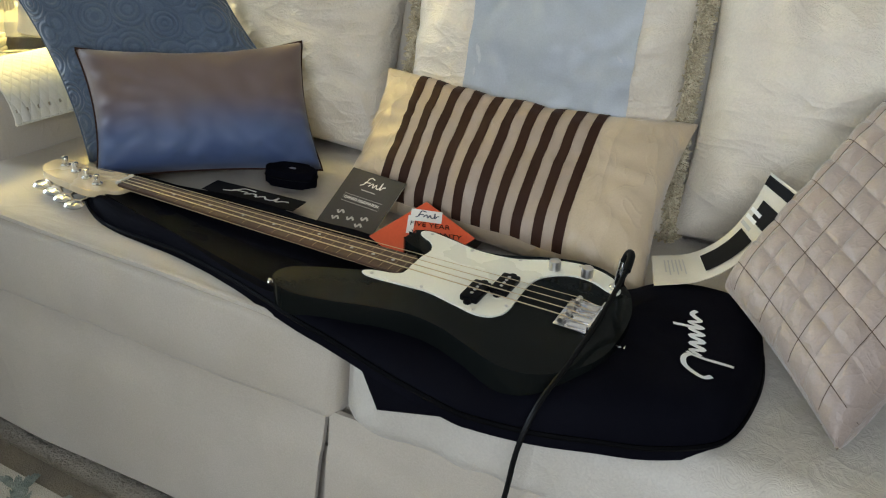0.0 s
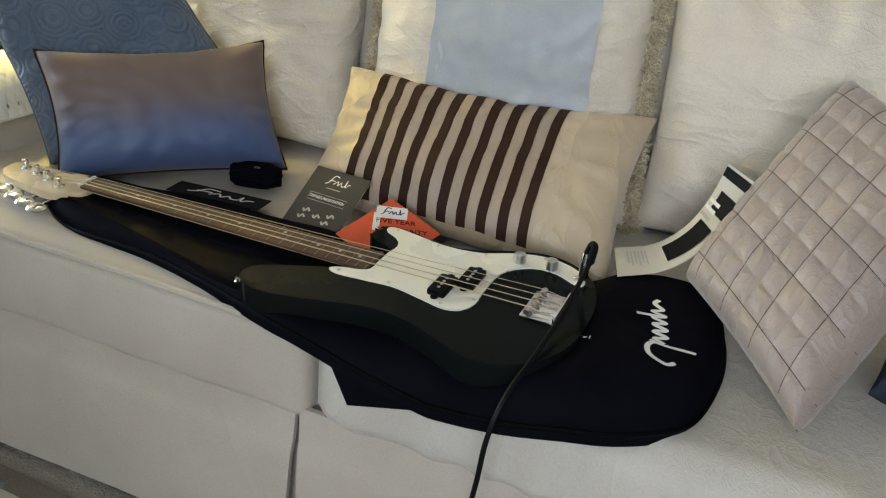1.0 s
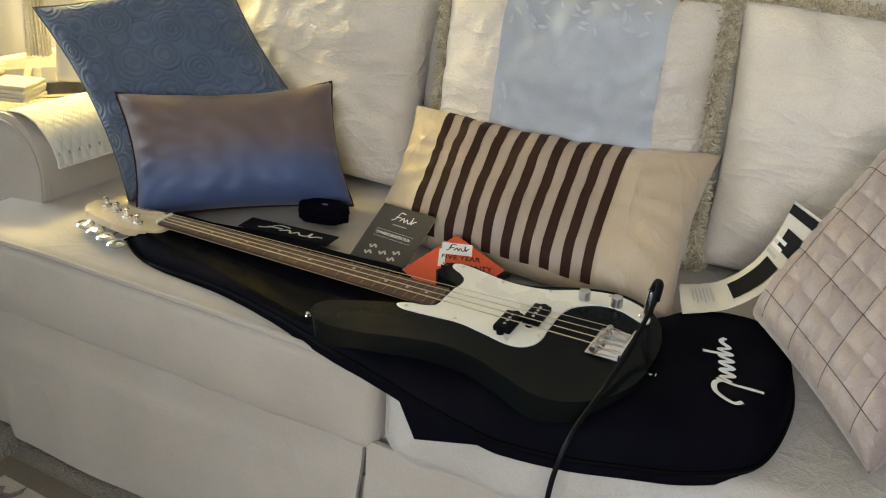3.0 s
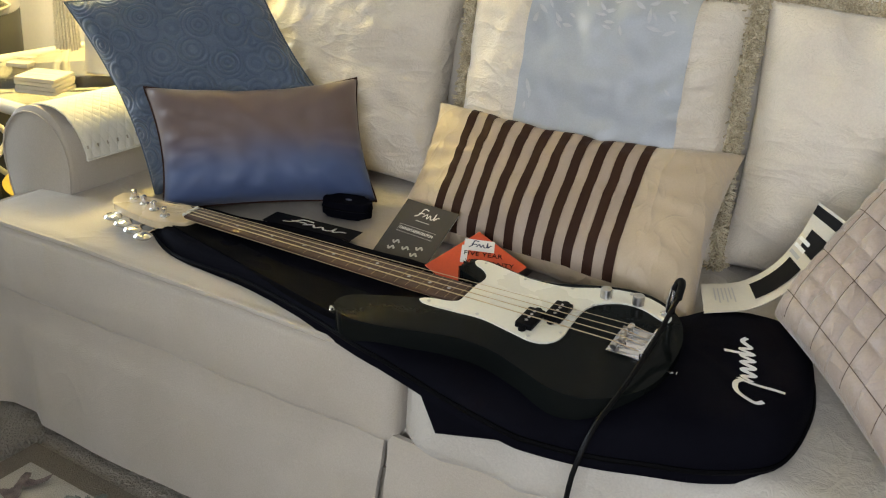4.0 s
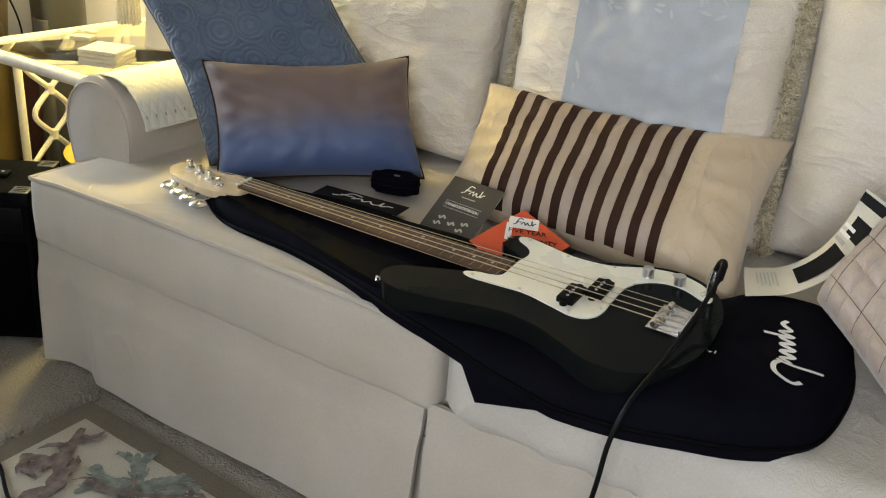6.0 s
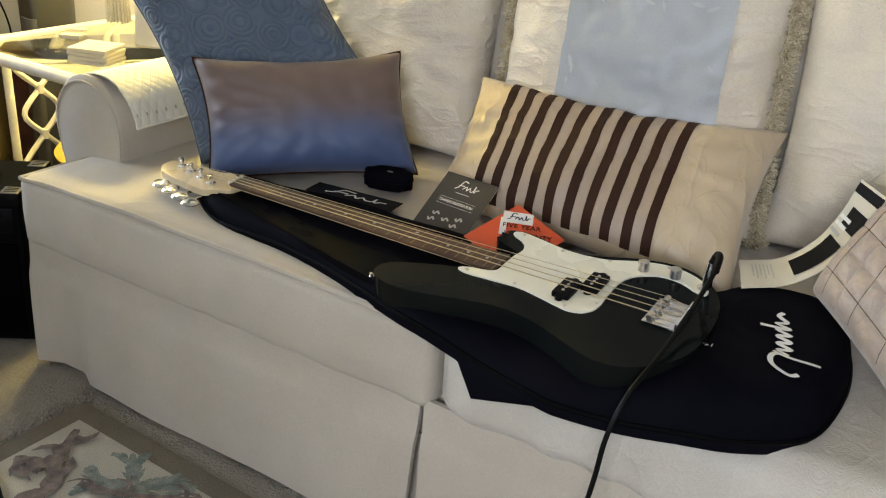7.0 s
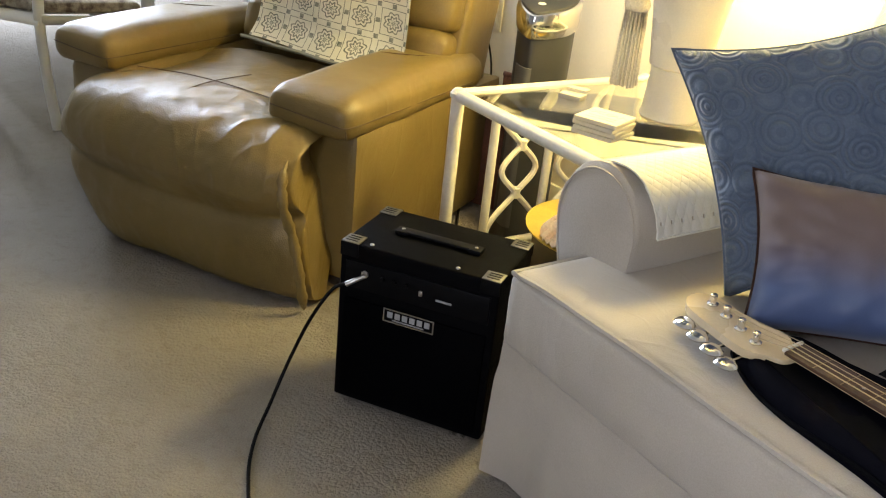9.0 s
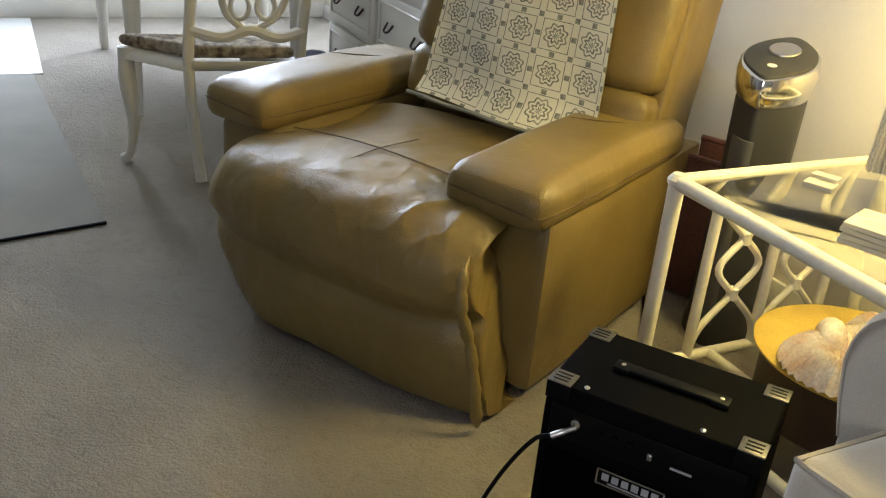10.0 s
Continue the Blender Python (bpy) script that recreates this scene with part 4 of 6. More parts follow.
    # printed mark: a slanting script-like scribble
    mark = strokes([[(p.x, p.y) for p in smooth_path(s, 6)] for s in (
        [(-0.030, -0.012, 0), (-0.036, 0.000, 0), (-0.018, 0.018, 0), (0.004, 0.020, 0), (0.020, 0.008, 0)],
        [(0.004, -0.040, 0), (0.010, -0.016, 0), (0.016, 0.008, 0), (0.022, 0.016, 0)],
        [(0.018, -0.002, 0), (0.030, 0.010, 0), (0.036, -0.006, 0), (0.048, 0.010, 0), (0.054, -0.006, 0), (0.066, 0.010, 0), (0.072, -0.006, 0), (0.084, 0.010, 0), (0.092, -0.006, 0), (0.104, 0.010, 0), (0.112, -0.004, 0), (0.128, 0.006, 0), (0.140, 0.000, 0)],
        [(0.088, 0.032, 0), (0.090, 0.012, 0), (0.092, -0.004, 0)])], 0.0070)
    for v in mark.verts:
        x, y = v.co.x, v.co.y
        wx, wy = 0.498 - 1.1 * y - 0.26 * x, 0.128 + 1.05 * x - 0.2 * y
        v.co = Vector((wx, wy, top(wx, wy, 0.5) + 0.0025))
    part("printed_mark", mark, INKW, bag, "white script-like printed mark", smooth=0)
    return bag


gig_bag()


# ---- bass guitar ----
def bass_guitar():
    m = Matrix.Translation((-0.558, 0.155, 0.520)) @ Matrix(((0.9988, 0.0425, -0.024, 0), (-0.0445, 0.9960, -0.078, 0), (0.0206, 0.0789, 0.9967, 0), (0, 0, 0, 1))) @ pose(0, 0, 0, 0, 0, 1.2)
    g = thing("bass_guitar", "black electric bass guitar with cream pickguard on gig bag", "bass guitar", m)
    body = loop2([(0.946, -0.02), (0.941, 0.05), (0.918, 0.110), (0.875, 0.148), (0.825, 0.158), (0.765, 0.140), (0.705, 0.112), (0.655, 0.108), (0.605, 0.120), (0.568, 0.124), (0.542, 0.112),
                  (0.535, 0.090), (0.552, 0.070), (0.585, 0.056), (0.606, 0.038), (0.60, 0.0), (0.572, -0.034), (0.535, -0.049), (0.496, -0.066), (0.463, -0.082), (0.440, -0.096), (0.430, -0.116), (0.435, -0.136), (0.455, -0.151),
                  (0.490, -0.157), (0.545, -0.148), (0.605, -0.130), (0.66, -0.119), (0.715, -0.125), (0.770, -0.146), (0.825, -0.166), (0.875, -0.160), (0.918, -0.122), (0.940, -0.075)], 5)
    part("body", slab(body, -0.036, 0.007, 0.012, 5), BLACKG, g, "glossy black lacquered body", 50)
    guard = loop2([(0.598, -0.030), (0.600, 0.0), (0.600, 0.034), (0.603, 0.058), (0.590, 0.084), (0.562, 0.101), (0.560, 0.114), (0.578, 0.117), (0.62, 0.109), (0.67, 0.100), (0.73, 0.106), (0.785, 0.134), (0.835, 0.145), (0.880, 0.132), (0.906, 0.106),
                   (0.908, 0.086), (0.893, 0.088), (0.860, 0.104), (0.826, 0.104), (0.795, 0.082), (0.782, 0.050), (0.782, 0.0), (0.784, -0.035), (0.775, -0.062), (0.748, -0.073), (0.705, -0.064), (0.656, -0.054), (0.61, -0.057), (0.562, -0.060), (0.543, -0.053), (0.558, -0.042)], 5)
    pg = part("pickguard", slab(guard, 0.0072, 0.0100, 0.0008, 1), WHITEP, g, "cream-white pickguard")
    for x, y in ((0.578, 0.110), (0.66, 0.094), (0.74, 0.106), (0.83, 0.138), (0.900, 0.096), (0.790, 0.072), (0.777, -0.03), (0.74, -0.064), (0.645, -0.048), (0.56, -0.052)):
        part("screw", lathe([(0.0028, 0), (0.0028, 0.0012), (0.001, 0.0014)], 10, (x, y, 0.0098)), STEEL, pg)
    # neck, tapering to the nut
    nk = slab([(0.0, -0.0125), (0.592, -0.0180), (0.615, -0.0180), (0.615, 0.0180), (0.592, 0.0180), (0.0, 0.0125)], -0.004, 0.004, 0.0034, 3)
    part("neck", nk, MAPLE, g)
    part("fretboard", slab([(0.0, -0.0205), (0.594, -0.0308), (0.597, 0.0), (0.594, 0.0308), (0.0, 0.0205)], 0.0042, 0.0105, 0.0015, 2), ROSEW, g)
    for k in range(1, 21):
        u = 0.864 * (1 - 2 ** (-k / 12))
        w = 0.0203 + 0.0103 * u / 0.594
        part("fret", box((0.0012, 2 * w, 0.0010), (u, 0, 0.0109), 0.0004, 1), FRET, g)
    for k in (3, 5, 7, 9, 12, 15, 17, 19):
        u = 0.432 * (2 ** (-k / 12) + 2 ** (-(k - 1) / 12))
        for y in ((0.0,) if k != 12 else (-0.011, 0.011)):
            part("position_dot", lathe([(0.0032, 0), (0.0032, 0.0003)], 12, (0.864 - u, y, 0.0105)), INKG, g)
    part("nut", box((0.005, 0.042, 0.006), (-0.0025, 0, 0.011), 0.001, 1), WHITEP, g)
    head = loop2([(0.004, -0.021), (0.004, 0.021), (-0.015, 0.023), (-0.045, 0.040), (-0.075, 0.030), (-0.12, 0.028), (-0.165, 0.034), (-0.195, 0.026), (-0.206, 0.002), (-0.192, -0.022), (-0.165, -0.036), (-0.09, -0.048), (-0.045, -0.050), (-0.02, -0.036)], 5)
    part("headstock", slab(head, -0.016, -0.002, 0.003, 2), MAPLE, g, "pale maple headstock")
    strings = []
    for k in range(4):
        u, v = -0.050 - 0.038 * k, -0.022 + 0.010 * k
        t = part("tuner", lathe([(0.0095, 0), (0.0095, 0.002), (0.0055, 0.004), (0.0048, 0.008), (0.0062, 0.016), (0.0058, 0.018), (0.002, 0.019)], 16, (u, v, -0.002)), CHROME, g, "chrome tuning post")
        part("shaft", tube([(u, v - 0.01, -0.020), (u, v - 0.048, -0.020)], 0.0032, 8), CHROME, t)
        part("key", lathe([(0.006, -0.0052), (0.0145, -0.0044), (0.0190, 0.0), (0.0145, 0.0044), (0.006, 0.0052)], 24, (u, v - 0.058, -0.020), squash=0.85), CHROME, t, "chrome oval tuning key")
        part("back_plate", box((0.026, 0.034, 0.005), (u, v - 0.004, -0.0188), 0.002), CHROME, t)
        strings.append((u, v))
    # bridge with four saddles, and the strings over them
    br = part("bridge", box((0.052, 0.078, 0.0035), (0.878, 0, 0.0092), 0.001), CHROME, g, "chrome bridge plate")
    part("bridge_wall", box((0.004, 0.078, 0.013), (0.904, 0, 0.0145), 0.001), CHROME, br)
    for k in range(4):
        y = -0.0285 + 0.019 * k
        x = 0.862 + 0.004 * (k % 2)
        sd = part("saddle", lathe([(0.0045, -0.008), (0.005, -0.006), (0.005, 0.006), (0.0045, 0.008)], 14), STEEL, br, m=pose(x, y, 0.0165, 90))
        part("saddle_screw", tube([(x, y, 0.0165), (0.91, y, 0.0165)], 0.0014, 6), STEEL, br)
        u, v = strings[3 - k]
        ny = -0.0150 + 0.0100 * k
        r = 0.00095 - 0.00014 * k
        part("string", tube([(0.900, y, 0.0165), (x, y, 0.0222), (0.45, (y + ny) / 2 + 0.0, 0.0178), (-0.002, ny, 0.0145), (strings[k][0] * 0.5, (ny + strings[k][1]) / 2, 0.0102), (strings[k][0], strings[k][1] + 0.004, 0.0060)], r, 6), STRING, g)
    # split pickup, two offset blocks with pole pieces
    for x, y in ((0.724, -0.0235), (0.753, 0.0175)):
        pk = part("pickup", box((0.029, 0.054, 0.011), (x, y, 0.0142), 0.003), BLACKP, g, "black pickup block")
        for e in (-1, 1):
            part("pickup_ear", lathe([(0.0062, 0), (0.0062, 0.006), (0.003, 0.0065)], 12, (x, y + e * 0.029, 0.0100)), BLACKP, pk)
            for q in (0.0045, 0.0145):
                part("pole", lathe([(0.0026, 0), (0.0026, 0.001)], 10, (x, y + e * q, 0.0196)), STEEL, pk)
    for x, y in ((0.797, 0.108), (0.849, 0.113)):
        part("knob", lathe([(0.0095, 0), (0.0095, 0.013), (0.0088, 0.0155), (0.006, 0.0163)], 24, (x, y, 0.0105)), STEEL, g, "knurled metal control knob")
    part("jack", lathe([(0.0075, 0), (0.0075, 0.003), (0.0055, 0.005)], 16, (0.896, 0.102, 0.0100)), CHROME, g)
    part("strap_pin", lathe([(0.004, 0), (0.0035, 0.006), (0.0068, 0.010), (0.0068, 0.012)], 14), CHROME, g, m=pose(0.431, -0.122, -0.012, 0, -90, 20))
    part("strap_pin", lathe([(0.004, 0), (0.0035, 0.006), (0.0068, 0.010), (0.0068, 0.012)], 14), CHROME, g, m=pose(0.944, -0.02, -0.010, 0, 90, 0))
    return g


bass_guitar()
JACK = Vector((0.345, 0.236, 0.552))


def instrument_cable():
    c = thing("instrument_cable", "black instrument cable from bass jack to amplifier input", "cable")
    j = JACK
    part("plug", tube([j + Vector((0, 0, -0.004)), j + Vector((0, 0, 0.012)), j + Vector((0.001, -0.001, 0.014)), j + Vector((0.003, -0.004, 0.056))], [0.0055, 0.0055, 0.0080, 0.0074], 16), CHROME, c, "chrome plug barrel in the bass")
    part("boot", tube(smooth_path([j + Vector((0.003, -0.004, 0.055)), j + Vector((0.008, -0.006, 0.070)), j + Vector((0.015, -0.020, 0.073)), j + Vector((0.018, -0.046, 0.060))], 6), 0.0058, 10), RUBBER, c, "black rubber strain relief")
    path = [j + Vector((0.018, -0.045, 0.061)), (0.356, 0.12, 0.575), (0.349, 0.02, 0.548), (0.335, -0.055, 0.515), (0.325, -0.085, 0.46), (0.318, -0.085, 0.38), (0.305, -0.085, 0.28), (0.28, -0.10, 0.12), (0.25, -0.16, 0.028), (0.1, -0.30, 0.022), (-0.2, -0.42, 0.022), (-0.45, -0.42, 0.022),
            (-0.66, -0.35, 0.022), (-0.78, -0.295, 0.02), (-0.87, -0.30, 0.014), (-0.97, -0.39, 0.009), (-1.10, -0.446, 0.009), (-1.21, -0.418, 0.009), (-1.31, -0.366, 0.010), (-1.385, -0.30, 0.035), (-1.41, -0.25, 0.11), (-1.395, -0.212, 0.21), (-1.368, -0.178, 0.288), (-1.347, -0.157, 0.308)]
    part("lead", tube(smooth_path(path, 7), 0.0039, 8), RUBBER, c, "black rubber-covered lead")
    part("plug", tube([(-1.347, -0.158, 0.307), (-1.337, -0.144, 0.318), (-1.335, -0.141, 0.320), (-1.330, -0.126, 0.326)], [0.0058, 0.0058, 0.0045, 0.0045], 12), STEEL, c, "pale plug barrel in the amplifier")
    return c


instrument_cable()


# ---- papers and small things on the seat ----
def basis(o, ex, ey):
    ex, ey = Vector(ex).normalized(), Vector(ey)
    ez = ex.cross(ey).normalized()
    ey = ez.cross(ex)
    r = Matrix((ex, ey, ez)).transposed().to_4x4()
    return Matrix.Translation(o) @ r


def scribble(w, h):
    """A brand mark reduced to a wavy stroke."""
    return [[(p.x * w, p.y * h) for p in smooth_path(s, 5)] for s in (
        [(-0.42, -0.3, 0), (-0.3, -0.1, 0), (-0.2, 0.5, 0), (-0.02, 0.45, 0)], [(-0.32, 0.05, 0), (-0.1, 0.1, 0)],
        [(-0.12, -0.2, 0), (0.0, 0.12, 0), (0.06, -0.22, 0), (0.14, 0.1, 0), (0.2, -0.2, 0), (0.3, -0.1, 0), (0.32, 0.4, 0), (0.34, -0.2, 0), (0.42, 0.05, 0), (0.5, 0.1, 0)])]


def registration_booklet():
    m = basis((-0.171, 0.345, 0.526), (0.126, -0.016, 0.002), (0.003, 0.097, 0.072))
    b = thing("owner_booklet", "charcoal grey owner's registration booklet leaning on pillow", "booklet", m)
    part("cover", box((0.124, 0.130, 0.0012), (0, 0, 0.002), 0.0004, 1), BOOK, b)
    part("pages", box((0.121, 0.127, 0.003), (0, 0, -0.0006), 0.0004, 1), PAPER, b)
    part("printed_mark", strokes(scribble(0.058, 0.026), 0.0022, 0.0028), INKW, b, "white script-like mark", m=Matrix.Translation((0, 0.040, 0)))
    part("rule", strokes([[(-0.016, 0), (0.016, 0)]], 0.002, 0.0028), INKG, b, m=Matrix.Translation((0, 0.024, 0)))
    part("title_box", strokes([[(-0.042, 0.008), (0.042, 0.008), (0.042, -0.008), (-0.042, -0.008), (-0.042, 0.009)]], 0.0009, 0.0028), INKG, b)
    words("OWNER'S REGISTRATION", 0.0085, INKW, b, Matrix.Translation((0, 0, 0.0032)), wide=0.8)
    for x, y, s in ((-0.027, -0.032, 0.9), (-0.030, -0.047, 0.9), (0.0, -0.04, 0.9), (0.028, -0.032, 0.9), (0.024, -0.048, 0.9)):
        part("printed_emblem", strokes([[(p.x, p.y) for p in smooth_path([(-0.009 * s, 0.002, 0), (-0.003 * s, -0.003, 0), (0.002 * s, 0.004, 0), (0.009 * s, -0.001, 0)], 4)]], 0.004, 0.0028), INKG, b, m=Matrix.Translation((x, y, 0)))
    return b


registration_booklet()


def warranty_card():
    m = basis((-0.018, 0.297, 0.517), (0.116, -0.030, -0.030), (-0.007, 0.140, 0.045))
    b = thing("warranty_card", "orange warranty card with white label tucked under bass", "card", m)
    part("card", box((0.122, 0.140, 0.0016), (0, 0, 0), 0.0004, 1), ORANGE, b)
    part("white_band", box((0.056, 0.030, 0.0006), (0, 0, 0), 0, 1), INKW, b, smooth=0, m=pose(-0.0335, 0.0425, 0.0011, 0, 0, 40))
    part("white_band", box((0.012, 0.046, 0.0006), (0, 0, 0), 0, 1), INKW, b, smooth=0, m=pose(-0.0365, 0.006, 0.0010, 0, 0, 40))
    part("printed_mark", strokes(scribble(0.046, 0.022), 0.0024, 0.0006), INKB, b, "navy script-like mark", m=pose(-0.0335, 0.0425, 0.0011, 0, 0, 40))
    words("FIVE YEAR", 0.0160, INKK, b, pose(-0.012, 0.030, 0.0014, 0, 0, 40))
    words("WARRANTY", 0.0160, INKK, b, pose(0.012, 0.022, 0.0014, 0, 0, 40))
    return b


warranty_card()


def strap_pod():
    o = loop2([(-0.05, -0.012), (-0.044, 0.018), (-0.01, 0.030), (0.035, 0.028), (0.052, 0.008), (0.046, -0.020), (0.012, -0.030), (-0.034, -0.028)], 5)
    b = thing("zip_pouch", "small black rounded zip pouch on the seat", "pouch", pose(-0.382, 0.423, 0.487, 0, 0, 14))
    part("pouch", slab(o, 0, 0.034, 0.008, 3), NYLON, b)
    part("zip", tube([(x * 1.01, y * 1.01, 0.019) for x, y in o], 0.0016, 5, closed=True), SHINYN, b)
    part("badge", lathe([(0.007, 0), (0.007, 0.001)], 16, (0.004, -0.004, 0.0342), squash=0.55), STEEL, b, "small oval metal badge")
    return b


strap_pod()
m_st = basis((-0.395, 0.318, 0.4905), (0.194, 0.018, 0), (-0.03, 0.05, 0))
stk = thing("sticker_sheet", "narrow black sticker with white script-like mark", "sticker", m_st)
part("sheet", box((0.20, 0.055, 0.0012), (0, 0, 0), 0.0003, 1), INKK, stk)
part("printed_mark", strokes(scribble(0.15, 0.032), 0.0042, 0.0011), INKW, stk, "white script-like mark")


def leaflet():
    b = thing("product_leaflet", "curled white printed leaflet propped against pillow", "leaflet")
    spine = smooth_path([(0.350, 0.440, 0.534), (0.410, 0.468, 0.546), (0.457, 0.474, 0.590), (0.486, 0.478, 0.650), (0.503, 0.480, 0.714)], 8)
    n = len(spine)
    wid = [Vector((0.034, -0.118, 0.004)).lerp(Vector((0.048, -0.052, -0.006)), k / (n - 1)) for k in range(n)]

    def at(s, w, lift=0.0):
        k = s * (n - 1)
        i = min(int(k), n - 2)
        p, q = spine[i].lerp(spine[i + 1], k - i), wid[i].lerp(wid[i + 1], k - i)
        nn = (spine[i + 1] - spine[i]).cross(q).normalized()
        if nn.z < 0 and nn.y > 0:
            nn = -nn
        nn = nn if nn.dot(Vector((0.1, -0.8, 0.6))) > 0 else -nn
        return p + q * w + nn * lift

    def sheet(s0, s1, w0, w1, lift, thick, ns=24, nw=4, slant=0.0):
        bm = bmesh.new()
        g = [[bm.verts.new(at(max(0, min(1, s0 + (s1 - s0) * i / ns + slant * (w0 + (w1 - w0) * j / nw))), w0 + (w1 - w0) * j / nw, lift)) for j in range(nw + 1)] for i in range(ns + 1)]
        for i in range(ns):
            for j in range(nw):
                bm.faces.new((g[i][j], g[i + 1][j], g[i + 1][j + 1], g[i][j + 1]))
        if thick:
            thicken(bm, thick)
        return bm

    part("paper", sheet(0, 1, 0, 1, 0, 0.0012), PAPER, b)
    part("printed_picture", sheet(0.30, 0.62, 0.22, 0.78, 0.0026, 0), INKK, b, "dark printed picture of an amplifier")
    part("printed_block", sheet(0.70, 0.84, 0.25, 0.95, 0.0026, 0), INKK, b, "black printed block")
    part("printed_block", sheet(0.92, 0.985, 0.02, 0.98, 0.0026, 0), INKK, b, "black printed header")
    for k in range(6):
        part("text_line", sheet(0.07 + 0.022 * k, 0.078 + 0.022 * k, 0.2, 0.62 + 0.1 * (k % 2), 0.0026, 0, 2, 6), INKG, b)
    for k in range(3):
        part("title_bar", sheet(0.64 + 0.05 * k, 0.665 + 0.05 * k, 0.08, 0.5, 0.0032, 0, 3, 4), INKW if k else INKG, b)
    return b


leaflet()


# ---- amplifier ----
def amplifier():
    a = math.degrees(math.atan2(0.19, 0.272))
    W, D, T = 0.345, 0.215, 0.384
    amp = thing("amplifier", "black vinyl practice amplifier with metal corners on carpet", "amplifier", pose(-1.392, -0.150, 0, 0, 0, a))
    part("cabinet", box((W, D, T - 0.012), (W / 2, D / 2, (T - 0.012) / 2 + 0.012), 0.006, 3), VINYL, amp)
    part("grille", box((W - 0.03, 0.008, 0.235), (W / 2, -0.002, 0.145), 0.003), GRILLE, amp, "black grille cloth")
    part("control_panel", box((W - 0.03, 0.006, 0.062), (W / 2, -0.001, 0.318), 0.002), BLACKP, amp, "black control panel")
    h = part("handle", box((0.17, 0.024, 0.007), (W / 2, 0.105, T + 0.007), 0.003), RUBBER, amp, "black strap handle")
    for e in (-1, 1):
        part("handle_cap", box((0.028, 0.028, 0.009), (W / 2 + e * 0.082, 0.105, T + 0.005), 0.002), RUBBER, h)
        part("screw", lathe([(0.004, 0), (0.004, 0.002), (0.001, 0.0025)], 10, (W / 2 + e * 0.082, 0.105, T + 0.009)), STEEL, h)
    for x in (0, 1):
        for y in (0, 1):
            cx, cy = x * W, y * D
            c = part("corner", box((0.040, 0.040, 0.003), (cx + (0.020 if x == 0 else -0.020), cy + (0.020 if y == 0 else -0.020), T + 0.0005), 0.001), SCUFF, amp, "scuffed metal corner")
            part("corner_side", box((0.040, 0.003, 0.030), (cx + (0.020 if x == 0 else -0.020), cy + (-0.001 if y == 0 else 0.001), T - 0.014), 0.001), BLACKP, c)
            for k in range(3):
                part("groove", box((0.026, 0.003, 0.001), (cx + (0.019 if x == 0 else -0.019), cy + (0.010 + 0.010 * k if y == 0 else -0.010 - 0.010 * k), T + 0.0022), 0, 1), INKK, c, m=None)
            part("foot", lathe([(0.014, 0), (0.014, 0.014)], 14, (cx + (0.04 if x == 0 else -0.04), cy + (0.04 if y == 0 else -0.04), 0)), RUBBER, amp)
    for x in (0.062, 0.25):
        part("rivet", lathe([(0.005, 0), (0.004, 0.002), (0.001, 0.003)], 12, (x, 0.016, T)), STEEL, amp)
    part("input_jack", lathe([(0.008, 0), (0.008, 0.003), (0.005, 0.004)], 14), STEEL, amp, m=pose(0.060, -0.004, 0.325, 90))
    for k in range(3):
        part("knob", lathe([(0.005, 0), (0.0045, 0.006), (0.002, 0.007)], 12), BLACKP, amp, m=pose(0.10 + 0.026 * k, -0.003, 0.325, 90))
    part("switch", box((0.008, 0.006, 0.012), (0.185, -0.006, 0.318), 0.002), STEEL, amp)
    part("printed_label", box((0.034, 0.002, 0.004), (0.235, -0.0045, 0.312), 0, 1), INKG, amp, "pale grey printed label", smooth=0)
    # badge: a bright outline with bars for the maker's name
    bd = part("badge", box((0.112, 0.003, 0.030), (0.165, -0.0065, 0.250), 0.001), BLACKP, amp, "black badge with bright outline and bars")
    for s, p in (((0.112, 0.002, 0.0022), (0.165, -0.0085, 0.264)), ((0.112, 0.002, 0.0022), (0.165, -0.0085, 0.236)), ((0.0022, 0.002, 0.03), (0.110, -0.0085, 0.250)), ((0.0022, 0.002, 0.03), (0.220, -0.0085, 0.250))):
        part("rim", box(s, p, 0), STEEL, bd, smooth=0)
    for k in range(6):
        part("bar", box((0.0115, 0.002, 0.013), (0.124 + 0.0165 * k, -0.0085, 0.252), 0), INKG, bd, smooth=0)
    part("bar", box((0.07, 0.002, 0.0025), (0.165, -0.0085, 0.241), 0), INKG, bd, smooth=0)
    return amp


amplifier()


